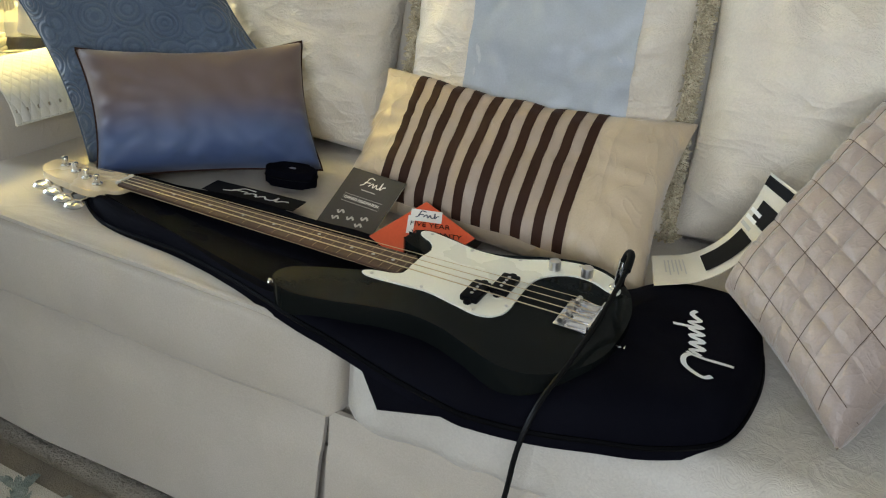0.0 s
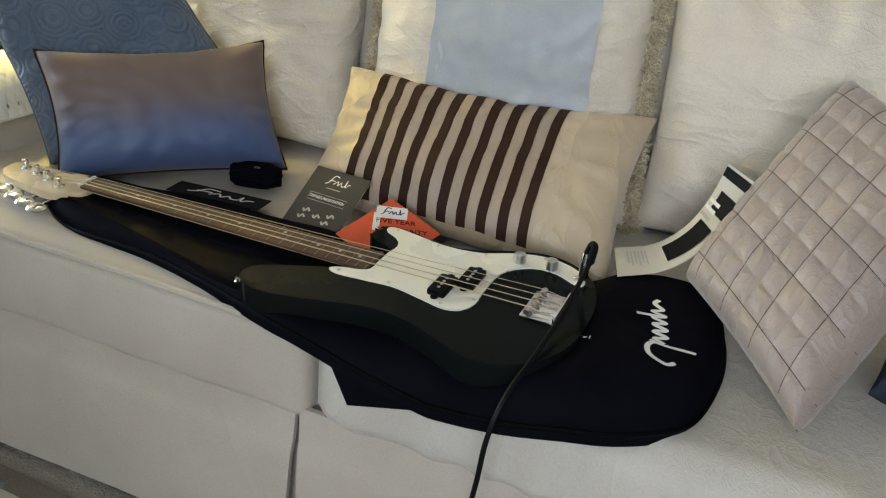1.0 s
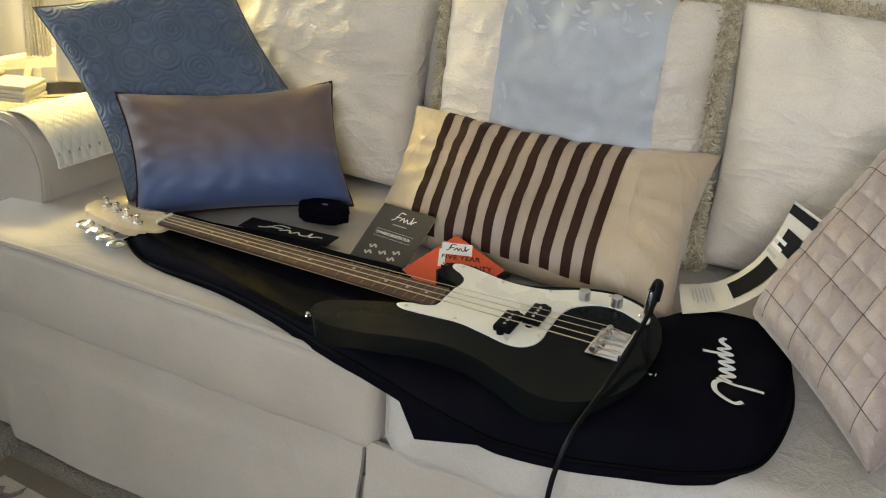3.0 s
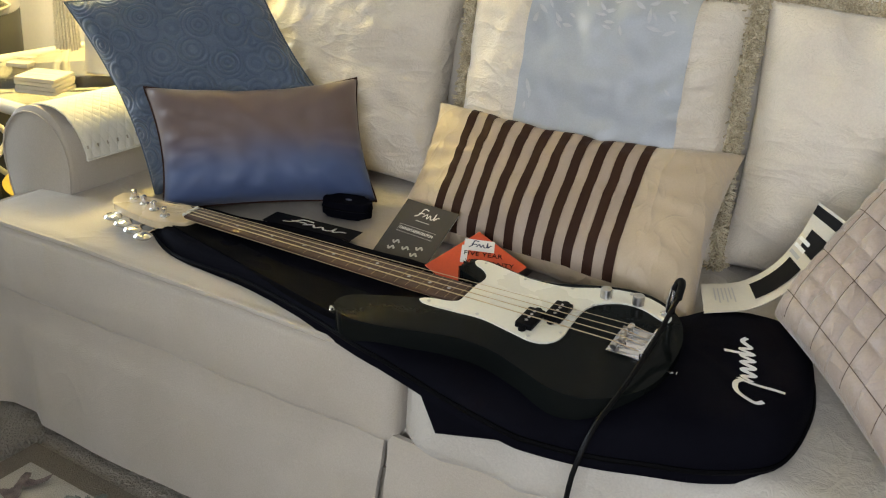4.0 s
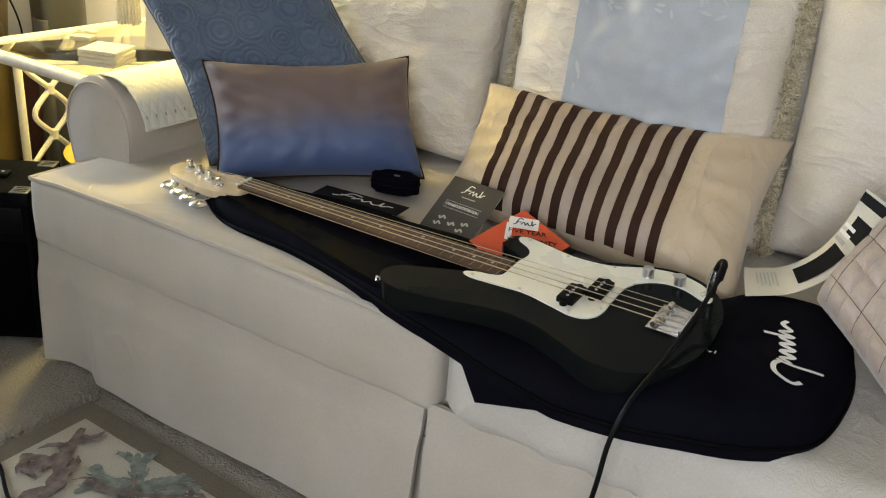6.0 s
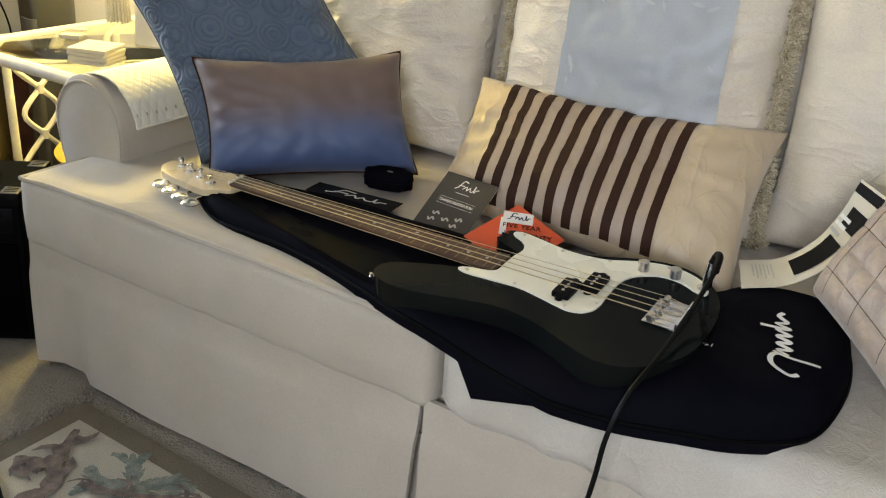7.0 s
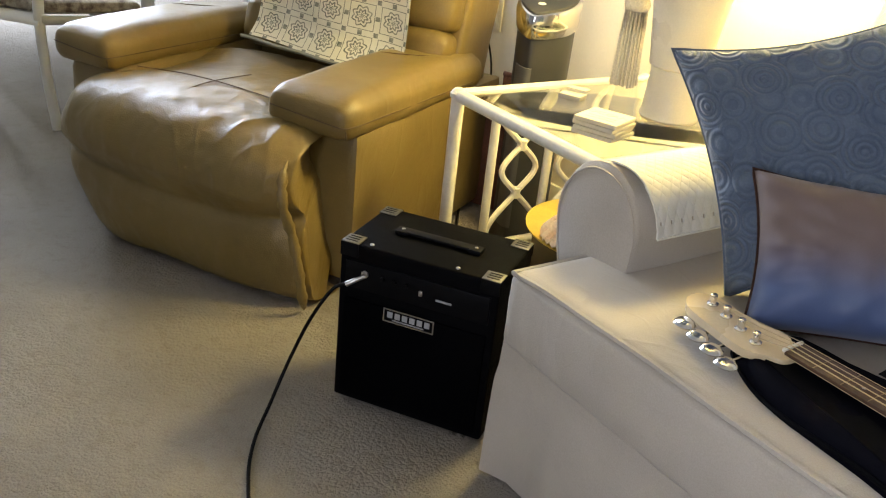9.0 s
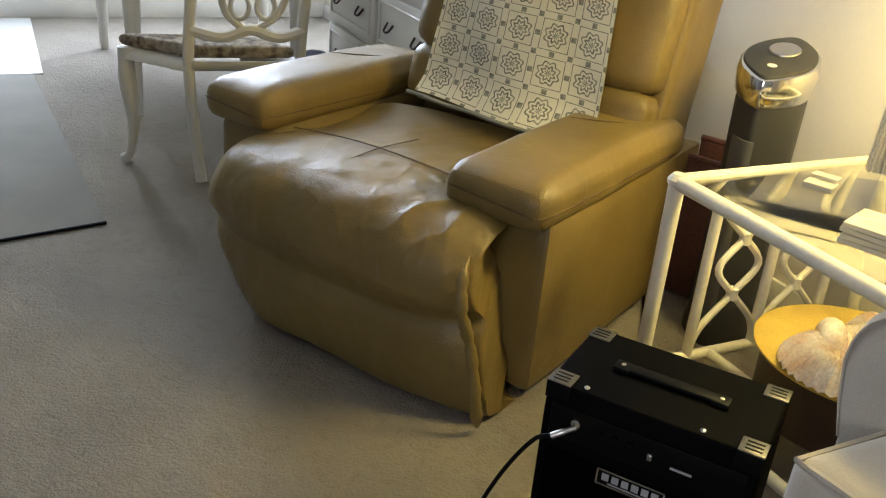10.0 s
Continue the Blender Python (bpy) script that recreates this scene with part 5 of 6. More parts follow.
# ---- rattan side table and what stands on it ----
def side_table():
    x0, x1, y0, y1, zt = -1.725, -1.165, 0.335, 0.985, 0.558
    t = thing("side_table", "white painted rattan side table with glass top", "table")
    r = 0.017
    for a, b in (((x0, y0), (x1, y0)), ((x1, y0), (x1, y1)), ((x1, y1), (x0, y1)), ((x0, y1), (x0, y0))):
        part("top_rail", tube([(*a, zt), (*b, zt)], r, 12), RATTAN, t)
        lo, hi = Vector((*a, 0.115)), Vector((*b, 0.115))
        part("bottom_rail", tube([lo, hi], 0.013, 10), RATTAN, t)
    for x in (x0, x1):
        for y in (y0, y1):
            part("leg", tube([(x, y, 0.0), (x, y, zt + 0.012)], [0.0165, 0.0175], 12), RATTAN, t)
            part("corner_cap", lathe([(0.012, -0.012), (0.021, -0.004), (0.0215, 0.006), (0.012, 0.018)], 14, (x, y, zt)), RATTAN, t)
    for k in (0.30, 0.70):
        part("bottom_slat", tube([(x0, y0 + (y1 - y0) * k, 0.115), (x1, y0 + (y1 - y0) * k, 0.115)], 0.012, 10), RATTAN, t)
    # lattice of bent canes at both ends
    for x in (x0, x1):
        ys = [y0 + (y1 - y0) * k for k in (0.2, 0.5, 0.8)]
        for y in ys:
            part("upright", tube([(x, y, 0.115), (x, y, zt)], 0.0125, 10), RATTAN, t)
        for ya, yb in zip(ys, ys[1:]):
            for s in (1, -1):
                m = (ya + yb) / 2
                d = (yb - ya) / 2 * s
                pts = [(x, m - d, 0.13), (x, m - d * 0.75, 0.19), (x, m, 0.265), (x, m + d * 0.6, 0.335), (x, m, 0.405), (x, m - d * 0.75, 0.475), (x, m - d, 0.545)]
                part("bent_cane", tube(smooth_path(pts, 5), 0.0085, 8), RATTAN, t)
            for z in (0.265, 0.405):
                part("binding", tube([(x, (ya + yb) / 2, z - 0.014), (x, (ya + yb) / 2, z + 0.014)], 0.0135, 10), RATTAN, t)
    gl = part("glass_top", box((x1 - x0 - 0.03, y1 - y0 - 0.03, 0.008), ((x0 + x1) / 2, (y0 + y1) / 2, zt + 0.006), 0.001), GLASS, t, "clear glass top")
    gl.visible_shadow = False
    return t


side_table()
ZG = 0.569


def table_lamp():
    l = thing("table_lamp", "tall cream ceramic table lamp, lit, on glass table", "lamp", pose(-1.395, 0.735, ZG))
    part("foot", lathe([(0.068, 0), (0.072, 0.006), (0.068, 0.02), (0.062, 0.11), (0.064, 0.125)], 36), CERAMIC, l)
    part("body", lathe([(0.064, 0.125), (0.070, 0.130), (0.073, 0.16), (0.086, 0.26), (0.100, 0.36), (0.108, 0.43), (0.104, 0.48), (0.07, 0.53), (0.03, 0.55)], 36), CERAMIC, l)
    part("neck", lathe([(0.014, 0.55), (0.012, 0.60), (0.02, 0.61), (0.02, 0.66)], 20), STEEL, l)
    sh = bmesh.new()
    n = 40
    ra = [sh.verts.new((0.20 * math.cos(2 * math.pi * k / n), 0.20 * math.sin(2 * math.pi * k / n), 0.56)) for k in range(n)]
    rb = [sh.verts.new((0.13 * math.cos(2 * math.pi * k / n), 0.13 * math.sin(2 * math.pi * k / n), 0.92)) for k in range(n)]
    for k in range(n):
        sh.faces.new((ra[k], ra[(k + 1) % n], rb[(k + 1) % n], rb[k]))
    thicken(sh, 0.003)
    part("shade", sh, SHADE, l, "cream fabric lamp shade")
    return l


table_lamp()


def tassel():
    t = thing("tassel", "cream cord tassel with turned ball hanging from lamp", "tassel", pose(-1.575, 0.745, 0.0))
    part("cord", tube([(0.06, 0, 1.18), (0.02, 0, 1.05), (0, 0, 0.955)], 0.004, 8), CORD, t)
    part("ball", lathe([(0.010, 0.955), (0.022, 0.945), (0.026, 0.925), (0.018, 0.905), (0.024, 0.897), (0.040, 0.872), (0.042, 0.850), (0.034, 0.832), (0.022, 0.822)], 28), CORD, t, "turned cord-covered ball")
    part("collar", lathe([(0.026, 0.822), (0.032, 0.812), (0.032, 0.802), (0.028, 0.792)], 24), CORD, t)
    sk = bmesh.new()
    rg = random.Random(3)
    for k in range(180):
        a = 2 * math.pi * k / 180 * 3
        r0, r1 = 0.026 * (0.6 + 0.4 * (k % 3) / 2), 0.031 * (0.55 + 0.45 * (k % 3) / 2) + rg.uniform(-0.003, 0.003)
        tube([(r0 * math.cos(a), r0 * math.sin(a), 0.80), (1.1 * r0 * math.cos(a), 1.1 * r0 * math.sin(a), 0.74), (r1 * math.cos(a + 0.05), r1 * math.sin(a + 0.05), 0.605 + rg.uniform(-0.005, 0.008))], 0.0032, 5, sk)
    tagged(part("skirt", sk, CORD, t, "long cream cord skirt"), kind="stuff")
    return t


tassel()


def coasters():
    rg = random.Random(8)
    for k in range(4):
        c = thing("coaster", "square white stone coaster in a stack on glass", "coaster", pose(-1.345, 0.475, ZG + 0.0105 * k, 0, 0, 20 + rg.uniform(-4, 4)), "stack of coasters")
        part("tile", box((0.105, 0.105, 0.0098), (0, 0, 0.0049), 0.002), PAPER, c)
        if k == 3:
            words("OCEAN", 0.03, INKG, c, Matrix.Translation((0, 0.015, 0.0099)))
            for j in range(2):
                part("printed_line", box((0.07, 0.006, 0.0005), (0, -0.012 - 0.016 * j, 0.0099), 0), INKG, c, smooth=0)


coasters()
b = thing("paper_box", "small open white paper box on glass", "box", pose(-1.60, 0.60, ZG, 0, 0, 25))
part("tray", box((0.06, 0.045, 0.012), (0, 0, 0.006), 0.001), PAPER, b)
part("lid", box((0.055, 0.03, 0.002), (0, 0.03, 0.02), 0.0005), PAPER, b)


def drum_tray():
    d = thing("round_tray", "round gold-topped dark drum tray on lower shelf", "tray", pose(-1.41, 0.625, 0.128))
    part("drum", lathe([(0.185, 0), (0.19, 0.005), (0.192, 0.12), (0.195, 0.135)], 48), DWOOD, d, "dark wooden drum")
    part("gold_plate", lathe([(0.19, 0.136), (0.212, 0.142), (0.214, 0.148), (0.205, 0.152), (0.15, 0.146), (0.0, 0.145)], 56), GOLD, d, "gold lacquered plate")
    return d


drum_tray()


def shell(x, y, z, s, rot, spiral=True):
    th = thing("sea_shell", "pale pink and cream sea shell on gold plate", "shell", pose(x, y, z, 0, 0, rot), "sea shells on the plate")
    bm = bmesh.new()
    if spiral:
        pts, rad = [], []
        for k in range(40):
            t = k / 39
            a = 6.28 * 2.6 * t
            r = 0.028 * s * (1 - t) ** 1.2
            pts.append((0.075 * s * t, r * math.cos(a), 0.03 * s + r * math.sin(a)))
            rad.append((0.026 * (1 - t) + 0.003) * s)
        tube(pts, rad, 12, bm)
    else:
        n, m = 26, 10
        g = []
        for i in range(n + 1):
            a = -1.2 + 2.4 * i / n
            g.append([bm.verts.new((s * 0.085 * (j / m) * math.cos(a), s * 0.085 * (j / m) * math.sin(a), s * (0.012 + 0.03 * math.sin(math.pi * j / m) + 0.004 * math.cos(i * 3.1)))) for j in range(1, m + 1)])
        for i in range(n):
            for j in range(m - 1):
                bm.faces.new((g[i][j], g[i + 1][j], g[i + 1][j + 1], g[i][j + 1]))
        thicken(bm, 0.003)
    part("shell_body", bm, SHELL, th)
    return th


ZP = 0.274
shell(-1.47, 0.60, ZP - 0.004, 1.7, 10, False)
shell(-1.43, 0.53, ZP + 0.012, 0.95, 35)
shell(-1.36, 0.62, ZP - 0.002, 0.85, 100)
shell(-1.37, 0.52, ZP - 0.004, 1.4, 250, False)


# ---- recliner ----
def recliner():
    M = pose(-2.10, -0.21, 0, 0, 0, 29.4)
    c = thing("recliner", "tan leather recliner chair with padded arms", "recliner", M)
    # side boxes under the arms
    part("side_panel", soft((0.165, 0.140, 0.02), (0.402, 1.02, 0.44), 0.022, 12, 0, 0.004, 1.0), LEATHER, c)
    part("side_panel", soft((-0.64, 0.16, 0.02), (-0.43, 1.02, 0.44), 0.03, 12, 0, 0.004, 2.0), LEATHER, c)
    part("inner_frame", box((0.66, 0.75, 0.30), (-0.13, 0.60, 0.19), 0.02), LEATHER, c)
    # arm pads
    for lo, hi, sd in (((0.150, 0.075, 0.425), (0.412, 0.86, 0.535), 3.0), ((-0.668, 0.12, 0.425), (-0.432, 0.88, 0.535), 4.0)):
        a = part("arm_pad", soft(lo, hi, 0.045, 16, 0.014, 0.004, sd), LEATHER, c, "plump padded leather arm")
        x0, x1, z = lo[0] + 0.006, hi[0] - 0.004, lo[2] + 0.060
        part("seam", tube([(x0 + 0.02, lo[1] - 0.0015, z + 0.005), ((x0 + x1) / 2, lo[1] - 0.002, z - 0.004), (x1 - 0.02, lo[1] - 0.0015, z - 0.012), (hi[0] - 0.012, lo[1] + 0.010, z - 0.014), (hi[0] + 0.0005, lo[1] + 0.05, z - 0.012), (hi[0] + 0.001, hi[1] - 0.1, z - 0.02)], 0.0016, 5), STITCH, a)
        part("seam", tube([(hi[0] - 0.012, lo[1] + 0.008, z - 0.02), (hi[0] - 0.010, lo[1] + 0.009, lo[2] + 0.02)], 0.0018, 5), STITCH, a)
        part("seam", tube(smooth_path([(lo[0] + 0.05, hi[1] - 0.30, hi[2] + 0.013), ((x0 + x1) / 2, hi[1] - 0.26, hi[2] + 0.0145), (hi[0] - 0.04, hi[1] - 0.16, hi[2] + 0.008)], 6), 0.0016, 5), STITCH, a)
    # seat and footrest: one padded surface
    prof = smooth_path([(0.30, 0.012, 0), (0.10, 0.006, 0), (0.0, 0.008, 0), (-0.048, 0.035, 0), (-0.064, 0.14, 0), (-0.062, 0.235, 0), (-0.085, 0.30, 0), (-0.080, 0.365, 0), (-0.03, 0.425, 0), (0.06, 0.452, 0), (0.20, 0.452, 0), (0.36, 0.440, 0), (0.52, 0.435, 0), (0.62, 0.45, 0)], 14)
    bm = bmesh.new()
    nx = 130
    rows = []
    for k, p in enumerate(prof):
        t = k / (len(prof) - 1)
        row = []
        for i in range(nx + 1):
            q = 2 * i / nx - 1
            side = 1 if q > 0 else -1
            wl = 0.45 + 0.028 * math.exp(-(((p.y - 0.25) / 0.11) ** 2)) - 0.10 * max(0, (0.20 - p.y) / 0.2) ** 1.4 if p.x < 0.1 else 0.45
            wr = 0.378 - 0.056 * max(0.0, min(1.0, (p.y - 0.06) / 0.28))
            if p.x > 0.09:
                f = min(1, (p.x - 0.09) / 0.05)
                wl, wr = wl + (0.30 + 0.13 - wl) * f * 0.6, wr + (0.185 - wr) * f
            x = q * (wr if q > 0 else wl)
            round_off = 1 - abs(q) ** 6
            fold = 0.0
            s = Vector((x * 5, p.x * 4, p.y * 4))
            y, z = p.x, p.y
            if 0.28 < p.y and p.x < 0.34:
                r = max(0, 1 - abs(x - 0.12) / 0.34) * max(0, 1 - abs(p.x - 0.04) / 0.2)
                fold = 0.004 * r * math.sin(46 * (x * 0.6 - p.x * 1.1) + 4 * noise.noise(s * 1.5))
            # creases fanning out from below the arm, and finer ones along the front roll
            run = (0.44 - p.y if p.x < 0.0 else p.x * -1.0)
            dx, dy = 0.25 - x, run + 0.13
            rad, ang = math.hypot(dx, dy), math.atan2(dy, dx)
            amt = math.exp(-((rad - 0.13) / 0.12) ** 2) * (p.y > 0.2) * max(0.0, min(1.0, (p.y - 0.2) / 0.1))
            fold += 0.0075 * amt * (1 - abs(math.sin(ang * 6.5 + 2.5 * noise.noise(s * 2.0) + rad * 5))) ** 1.6
            fold += 0.0024 * max(0.0, min(1.0, (p.y - 0.24) / 0.08)) * (p.x < 0.2) * (1 - abs(noise.noise(Vector((x * 16 + p.x * 9, p.x * 8, p.y * 5))) * 2.2)) ** 3
            w = 0.008 * noise.noise(s * 1.2) + 0.003 * noise.noise(s * 3.5) + 0.0012 * noise.noise(s * 9) + fold
            seam = -0.013 * math.exp(-((p.y - (0.215 + 0.03 * q * q)) / 0.022) ** 2) if p.x < 0.05 else 0.0
            inward = (1 - round_off) * 0.06
            ctr = Vector((0, 0.30, 0.25))
            d = (Vector((0, y, z)) - ctr).normalized()
            row.append(bm.verts.new((x, y + d.y * (w + seam) - d.y * inward, z + d.z * (w + seam) * 0.9 - max(0, d.z) * inward * 0.6)))
        rows.append(row)
    for a, b in zip(rows, rows[1:]):
        for i in range(nx):
            bm.faces.new((a[i], a[i + 1], b[i + 1], b[i]))
    for e in (0, nx):
        try:
            bm.faces.new([r[e] for r in rows])
        except ValueError:
            pass
    seat = part("seat", bm, LEATHER, c, "creased padded seat and footrest", 70)
    part("seam", tube(smooth_path([(-0.40, 0.20, 0.447), (-0.22, 0.215, 0.457), (-0.05, 0.215, 0.457), (0.16, 0.20, 0.452)], 6), 0.0016, 5), STITCH, seat)
    part("seam", tube(smooth_path([(-0.13, 0.05, 0.449), (-0.13, 0.20, 0.457), (-0.13, 0.38, 0.445)], 6), 0.0016, 5), STITCH, seat)
    ed = smooth_path([(0.376, -0.030, 0.010), (0.382, -0.050, 0.06), (0.370, -0.055, 0.14), (0.350, -0.056, 0.22), (0.334, -0.074, 0.30), (0.322, -0.062, 0.365), (0.312, -0.03, 0.40)], 7)
    part("edge_fold", tube(ed, [(0.0125 + 0.0035 * math.sin(k * 1.7) * math.sin(k * 0.6 + 1)) * min(1, (k + 1) / 5, (len(ed) - k) / 9) for k in range(len(ed))], 10, flat=0.6), LEATHER, seat, "puckered folded leather edge")
    # back, leaning, in three padded bands
    for z0, z1, y in ((-0.02, 0.15, 0.0), (0.135, 0.56, 0.0)):
        bmb = soft((-0.405, -0.08 + y, z0), (0.355, 0.10, z1), 0.05, 14, 0, 0.006, z0 * 9)
        part("back_cushion", bmb, LEATHER, c, "padded leather back band", m=pose(0, 0.72, 0.46, -14))
    part("back_side", soft((0.318, 0.0, -0.02), (0.372, 0.22, 0.56), 0.022, 10, 0, 0.003, 6.0), LEATHER, c, m=pose(0, 0.72, 0.46, -14))
    part("back_shell", soft((-0.42, 0.06, -0.1), (0.36, 0.2, 0.55), 0.04, 8), LEATHER, c, m=pose(0, 0.72, 0.46, -14))
    part("base_frame", box((0.7, 0.7, 0.04), (-0.12, 0.6, 0.02), 0.005), INKK, c)
    return M


REC = recliner()


def chair_throw():
    """A printed cloth hanging down the chair's back to the seat."""
    th = thing("printed_throw", "cream cotton throw printed with tile rosettes over recliner back", "throw", REC)
    bm = bmesh.new()
    uvl = bm.loops.layers.uv.new("UVMap")
    nx, nz = 40, 44
    g = []
    lean = math.tan(radians(14))
    for j in range(nz + 1):
        s = j / nz
        row = []
        for i in range(nx + 1):
            q = i / nx
            z = 0.475 + 0.62 * s + 0.030 * (1 - q) * (1 - s)
            x = -0.300 + (0.555 - 0.055 * s) * q + 0.03 * s * (1 - q)
            y = 0.605 + lean * (z - 0.46) - 0.0
            if z < 0.56:
                y -= 0.055 * ((0.56 - z) / 0.09) ** 1.5
            y += 0.008 * math.sin(q * 9 + s * 2) * (1 - 0.5 * s) + 0.006 * noise.noise(Vector((q * 5, s * 5, 3)))
            row.append(bm.verts.new((x, y - 0.012, z)))
        g.append(row)
    for j in range(nz):
        for i in range(nx):
            ix = [(i, j), (i + 1, j), (i + 1, j + 1), (i, j + 1)]
            fc = bm.faces.new([g[b][a] for a, b in ix])
            for lp, (a, b) in zip(fc.loops, ix):
                lp[uvl].uv = (0.5 * a / nx, 0.66 * b / nz)
    thicken(bm, 0.003)
    part("cloth", bm, THROW, th, smooth=60)
    part("hem", tube([Vector(((-0.300 + 0.555 * k / 20), 0.540 + 0.004 * math.sin(k), 0.478 + 0.03 * (1 - k / 20))) for k in range(21)], 0.006, 6), THROW, th)
    return th


chair_throw()


# ---- air purifier, outlet, basket ----
def air_purifier():
    p = thing("air_purifier", "charcoal tower air purifier with chrome collar", "air purifier", pose(-1.965, 0.79, 0, 0, 0, 30))

    def almond(s, z, tilt=0.0):
        out = []
        for k in range(40):
            a = 2 * math.pi * k / 40
            x = 0.075 * s * math.sin(a)
            y = -0.113 * s * math.cos(a)
            x *= 1.14 * (1 - 0.52 * max(0, math.cos(a)) ** 2.5 - 0.40 * max(0, -math.cos(a)) ** 2.5)
            out.append((x, y, z + tilt * y))
        return out

    def stack(levels, name, material, label=""):
        bm = bmesh.new()
        rings = [[bm.verts.new(q) for q in almond(s, z, t)] for s, z, t in levels]
        for a, b in zip(rings, rings[1:]):
            for k in range(40):
                bm.faces.new((a[k], a[(k + 1) % 40], b[(k + 1) % 40], b[k]))
        bm.faces.new(rings[0][::-1])
        bm.faces.new(rings[-1])
        return part(name, bm, material, p, label, 45)

    stack([(1.06, 0.0, 0), (1.06, 0.03, 0), (0.98, 0.05, 0), (0.93, 0.4, 0.05), (0.97, 0.66, 0.18)], "tower", GREYP)
    stack([(0.98, 0.661, 0.18), (1.05, 0.672, 0.2), (1.10, 0.725, 0.26), (1.06, 0.742, 0.28), (0.99, 0.744, 0.28)], "collar", CHROME, "polished chrome collar")
    stack([(0.985, 0.7445, 0.28), (0.97, 0.750, 0.28), (0.9, 0.752, 0.28)], "cap", GREYP, "charcoal top cap")
    bt = lathe([(0.038, 0.0), (0.036, 0.004), (0.02, 0.006), (0.0, 0.006)], 28)
    part("power_button", bt, STEEL, p, "oval silver power button", m=pose(0, 0.025, 0.7605, 15.6))
    part("printed_mark", lathe([(0.012, 0), (0.012, 0.001)], 14, squash=0.7), INKW, p, "small white printed mark", m=pose(0, -0.062, 0.7362, 15.6))
    pan = bmesh.new()
    n, m = 14, 14
    g = []
    for j in range(m + 1):
        row = []
        for i in range(n + 1):
            a = -0.9 + 1.15 * i / n
            z = 0.06 + 0.50 * j / m
            x = 0.075 * math.sin(a) * (1 - 0.28 * max(0, math.cos(a)) ** 2) * 0.99
            y = -0.113 * math.cos(a) * 0.99
            row.append(pan.verts.new((x, y - 0.003, z)))
        g.append(row)
    for j in range(m):
        for i in range(n):
            pan.faces.new((g[j][i], g[j][i + 1], g[j + 1][i + 1], g[j + 1][i]))
    thicken(pan, 0.004)
    part("front_panel", pan, GREYL, p, "grey front grille panel")
    return p


air_purifier()
o = thing("wall_outlet", "cream wall outlet with black plug and cord", "outlet")
part("plate", box((0.075, 0.006, 0.118), (-2.545, Y1 - 0.003, 0.575), 0.002), WHITEP, o)
for z in (0.60, 0.55):
    part("socket", box((0.034, 0.003, 0.030), (-2.545, Y1 - 0.007, z), 0.001), WHITEP, o)
part("plug", soft((-2.56, Y1 - 0.045, 0.585), (-2.53, Y1 - 0.008, 0.615), 0.008, 5), RUBBER, o, "black moulded plug")
part("cord", tube(smooth_path([(-2.545, Y1 - 0.044, 0.60), (-2.54, Y1 - 0.06, 0.56), (-2.50, Y1 - 0.03, 0.40), (-2.46, Y1 - 0.05, 0.15), (-2.36, Y1 - 0.10, 0.01), (-2.1, 0.92, 0.008), (-1.98, 0.86, 0.008)], 7), 0.0035, 8), RUBBER, o, "black cord down to the floor")
ec = thing("extension_cord", "black extension cord trailing over the carpet", "cord")
part("lead", tube(smooth_path([(-2.30, 0.80, 0.006), (-2.12, 0.66, 0.006), (-1.98, 0.56, 0.03), (-1.90, 0.50, 0.02), (-1.82, 0.42, 0.006), (-1.75, 0.40, 0.006), (-1.66, 0.50, 0.006), (-1.60, 0.70, 0.006)], 7), 0.0045, 8), RUBBER, ec)


def basket():
    b = thing("wooden_magazine_box", "red-brown woven magazine box beside the recliner", "magazine box", pose(-2.21, 0.90, 0, 0, 0, 24))
    for s, p in (((0.20, 0.012, 0.40), (0, -0.10, 0.21)), ((0.20, 0.012, 0.40), (0, 0.10, 0.21)), ((0.012, 0.20, 0.34), (-0.10, 0, 0.18)), ((0.012, 0.20, 0.34), (0.10, 0, 0.18))):
        part("side", box(s, p, 0.004), REDBR, b)
    for y in (-0.10, 0.10):
        part("rim", tube([(-0.10, y, 0.415), (0.10, y, 0.415)], 0.009, 8), REDBR, b)
    part("bottom", box((0.2, 0.2, 0.012), (0, 0, 0.012), 0.002), REDBR, b)
    return b


basket()


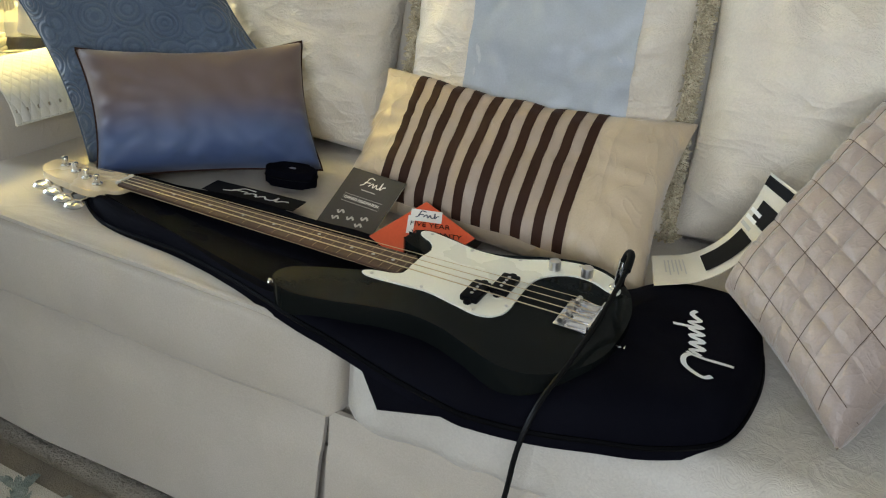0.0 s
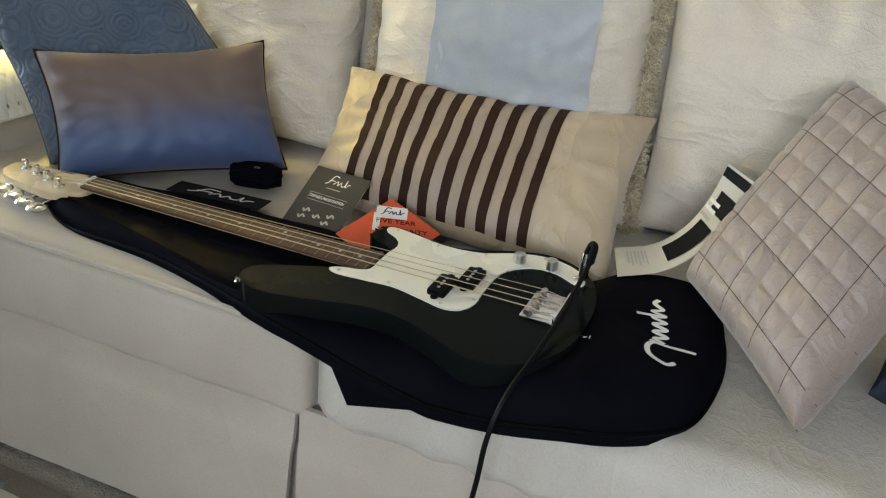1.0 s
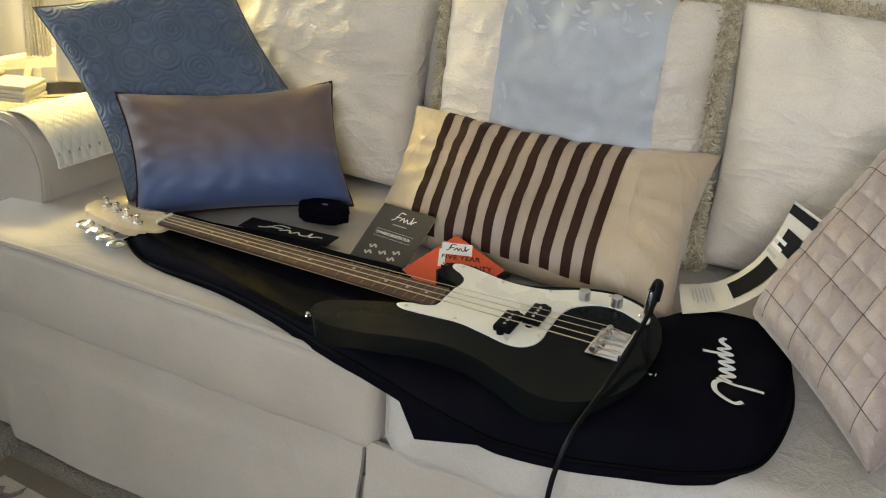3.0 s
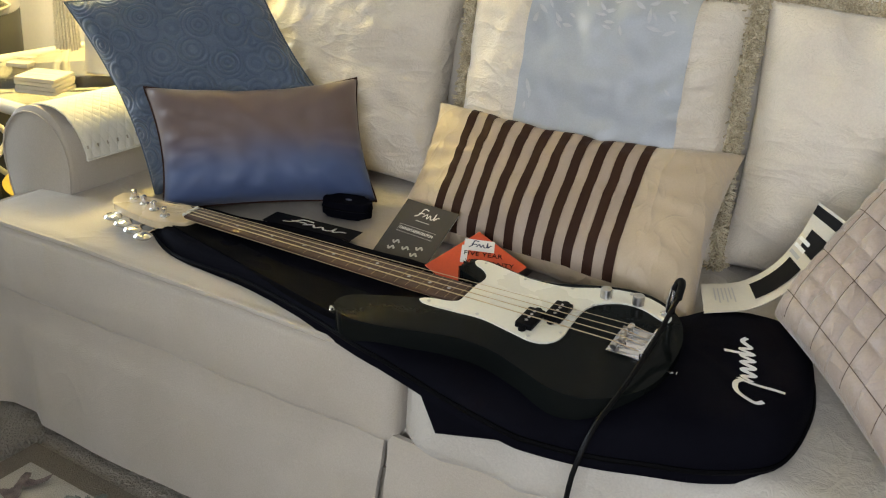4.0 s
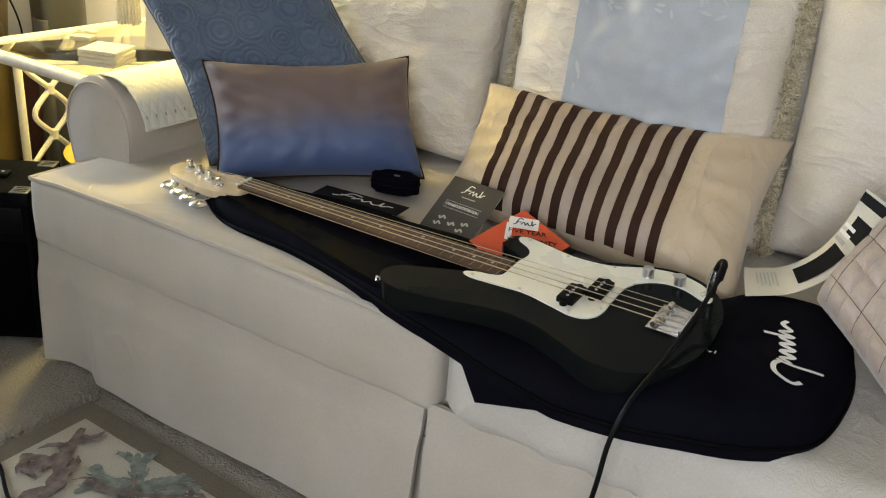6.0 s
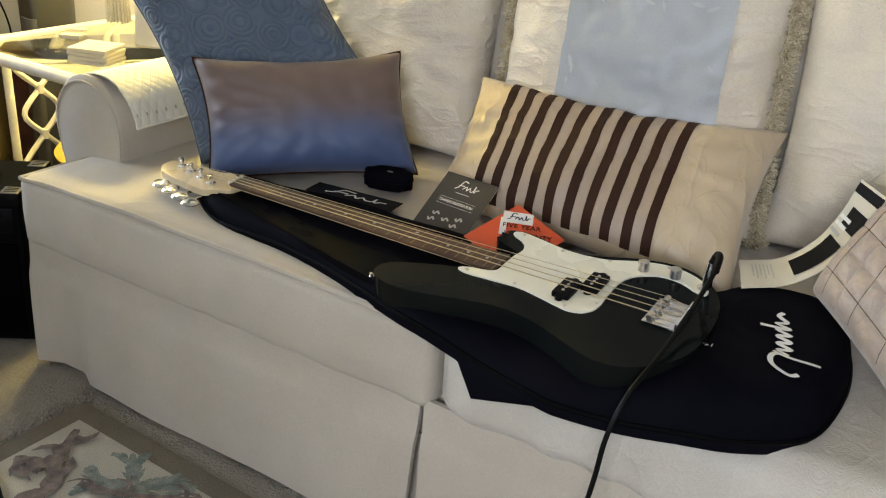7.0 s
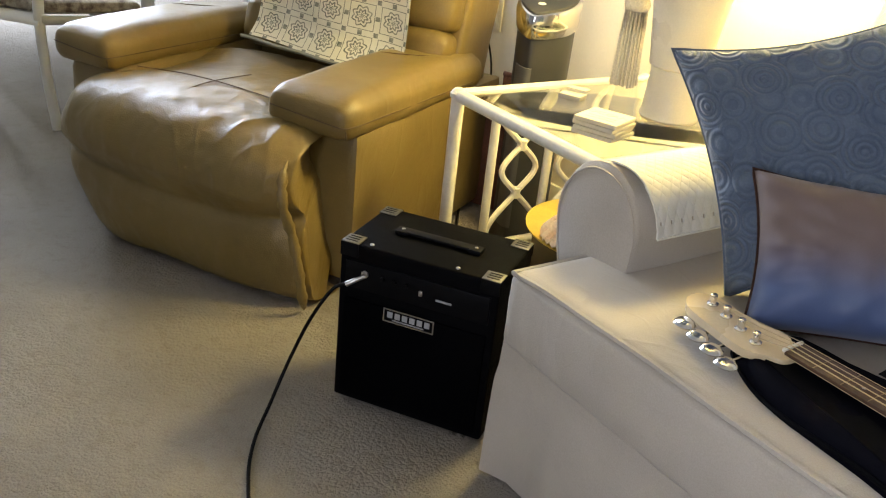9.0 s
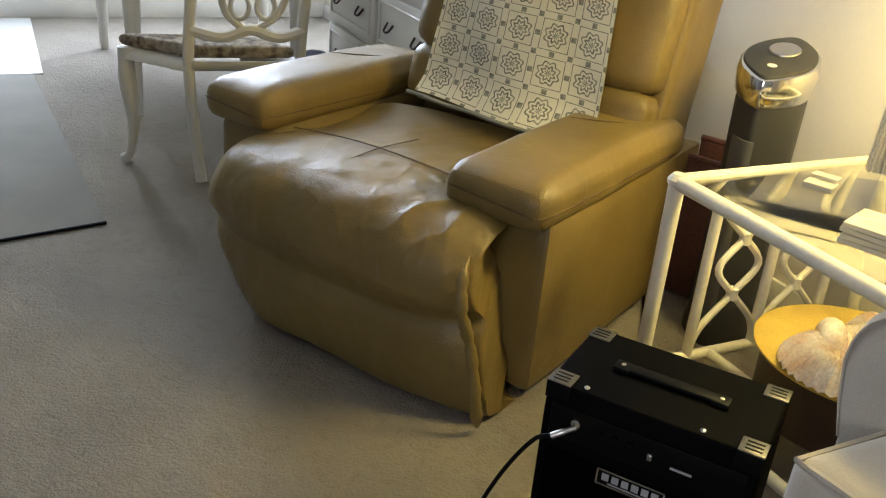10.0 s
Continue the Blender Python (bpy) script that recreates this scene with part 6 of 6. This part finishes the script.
# ---- dining corner ----
def dining_chair():
    M = Matrix.Translation((-3.38, -0.337, 0))
    c = thing("dining_chair", "white painted dining chair with pierced back and floral seat", "chair", M)
    bx = Vector((0.05, 0.44, 0)).normalized()      # along the back
    fy = Vector((-0.79, -0.615, 0)).normalized()     # towards the front
    w, dep = 0.37, 0.26

    def P(a, b, z):
        return bx * a + fy * b + Vector((0, 0, z))

    for a in (0, w):
        part("back_leg", tube(smooth_path([P(a, -0.03, 0), P(a, 0.0, 0.22), P(a, 0.01, 0.44), P(a, -0.02, 0.70), P(a, -0.07, 0.98)], 5), 0.019, 10), WHITEWD, c)
    for a in (-0.02, w + 0.02):
        part("front_leg", tube(smooth_path([P(a, dep + 0.03, 0.012), P(a, dep + 0.005, 0.05), P(a, dep - 0.015, 0.16), P(a, dep, 0.30), P(a, dep, 0.42)], 5), [0.024, 0.02, 0.015, 0.0145, 0.014, 0.0145, 0.015, 0.016, 0.017, 0.019, 0.021, 0.023, 0.026, 0.028, 0.03, 0.031, 0.03, 0.029, 0.028, 0.028, 0.028], 12), WHITEWD, c, "curved cabriole leg")
    for a, b in ((P(0, 0, 0.40), P(w, 0, 0.40)), (P(-0.02, dep, 0.40), P(w + 0.02, dep, 0.40)), (P(0, 0, 0.40), P(-0.02, dep, 0.40)), (P(w, 0, 0.40), P(w + 0.02, dep, 0.40))):
        part("apron", tube([a, b], 0.028, 8, flat=0.4), WHITEWD, c)
    st_ = slab([tuple(P(a, b, 0).xy) for a, b in ((0.015, 0.02), (w - 0.015, 0.02), (w + 0.025, dep + 0.02), (-0.025, dep + 0.02))], 0.42, 0.465, 0.016, 3)
    part("seat", st_, SEATF, c, "dark floral upholstered seat")
    part("lower_back_rail", tube(smooth_path([P(0, 0, 0.52), P(w * 0.25, -0.01, 0.50), P(w * 0.5, -0.012, 0.525), P(w * 0.75, -0.01, 0.50), P(w, 0, 0.52)], 5), 0.02, 8), WHITEWD, c)
    part("top_rail", tube(smooth_path([P(-0.02, -0.07, 0.96), P(w * 0.5, -0.08, 1.02), P(w + 0.02, -0.07, 0.96)], 6), 0.022, 8), WHITEWD, c)
    for e in (-1, 1):
        part("splat_scroll", tube(smooth_path([P(w * 0.5 + e * 0.02, -0.012, 0.525), P(w * 0.5 + e * 0.085, -0.02, 0.58), P(w * 0.5 + e * 0.10, -0.03, 0.66), P(w * 0.5 + e * 0.03, -0.04, 0.74), P(w * 0.5 + e * 0.07, -0.06, 0.86), P(w * 0.5 + e * 0.09, -0.075, 0.99)], 5), 0.013, 8), WHITEWD, c)
        part("splat_ring", tube([P(w * 0.5 + e * 0.042 + 0.03 * math.cos(t), -0.022, 0.60 + 0.04 * math.sin(t)) for t in [k * 0.524 for k in range(12)]], 0.009, 8, closed=True), WHITEWD, c)
    return c


dining_chair()


def dining_table():
    t = thing("dining_table", "white painted dining table with turned legs", "table")
    part("tabletop", box((1.5, 1.0, 0.035), (-4.75, 0.02, 0.755), 0.012, 3), WHITEWD, t)
    part("apron", box((1.3, 0.84, 0.08), (-4.75, 0.02, 0.70), 0.004), WHITEWD, t)
    for x, y in ((-4.16, -0.42), (-5.36, -0.42), (-4.10, 0.24), (-5.36, 0.42)):
        part("leg", tube([(x, y, 0), (x, y, 0.05), (x, y, 0.3), (x, y, 0.66), (x, y, 0.74)], [0.02, 0.026, 0.03, 0.042, 0.042], 12), WHITEWD, t)
    return t


dining_table()


def dresser():
    d = thing("dresser", "white painted dresser with panelled drawers and dark pulls", "dresser", pose(-3.95, 0.78, 0))
    W, D, T = 1.25, 0.46, 0.86
    part("carcass", box((W, D, T - 0.06), (0, 0, 0.06 + (T - 0.06) / 2), 0.006), WHITEWD, d)
    part("top", box((W + 0.04, D + 0.03, 0.03), (0, 0, T + 0.015), 0.008), WHITEWD, d)
    part("plinth", box((W - 0.06, D - 0.05, 0.06), (0, 0, 0.03), 0.003), WHITEWD, d)
    for j in range(3):
        for i in range(2):
            x, z = -W / 4 + i * W / 2, 0.19 + j * 0.25
            dr = part("drawer", box((W / 2 - 0.04, 0.02, 0.225), (x, -D / 2 - 0.008, z), 0.006), WHITEWD, d)
            part("moulding", tube([(x - 0.25, -D / 2 - 0.02, z - 0.08), (x + 0.25, -D / 2 - 0.02, z - 0.08), (x + 0.25, -D / 2 - 0.02, z + 0.08), (x - 0.25, -D / 2 - 0.02, z + 0.08)], 0.006, 6, closed=True), WHITEWD, dr)
            for e in (-0.14, 0.14):
                part("pull", tube(smooth_path([(x + e - 0.03, -D / 2 - 0.02, z + 0.01), (x + e - 0.02, -D / 2 - 0.04, z - 0.02), (x + e + 0.02, -D / 2 - 0.04, z - 0.02), (x + e + 0.03, -D / 2 - 0.02, z + 0.01)], 4), 0.005, 6), DWOOD, dr, "dark metal bail pull")
    return d


dresser()
tagged(part("fabric_bag", soft((-4.5, 0.30, 0.0), (-4.22, 0.50, 0.17), 0.05, 10, 0.02, 0.02, 4.0), NAVY), "navy blue cloth bag on the floor", "bag")
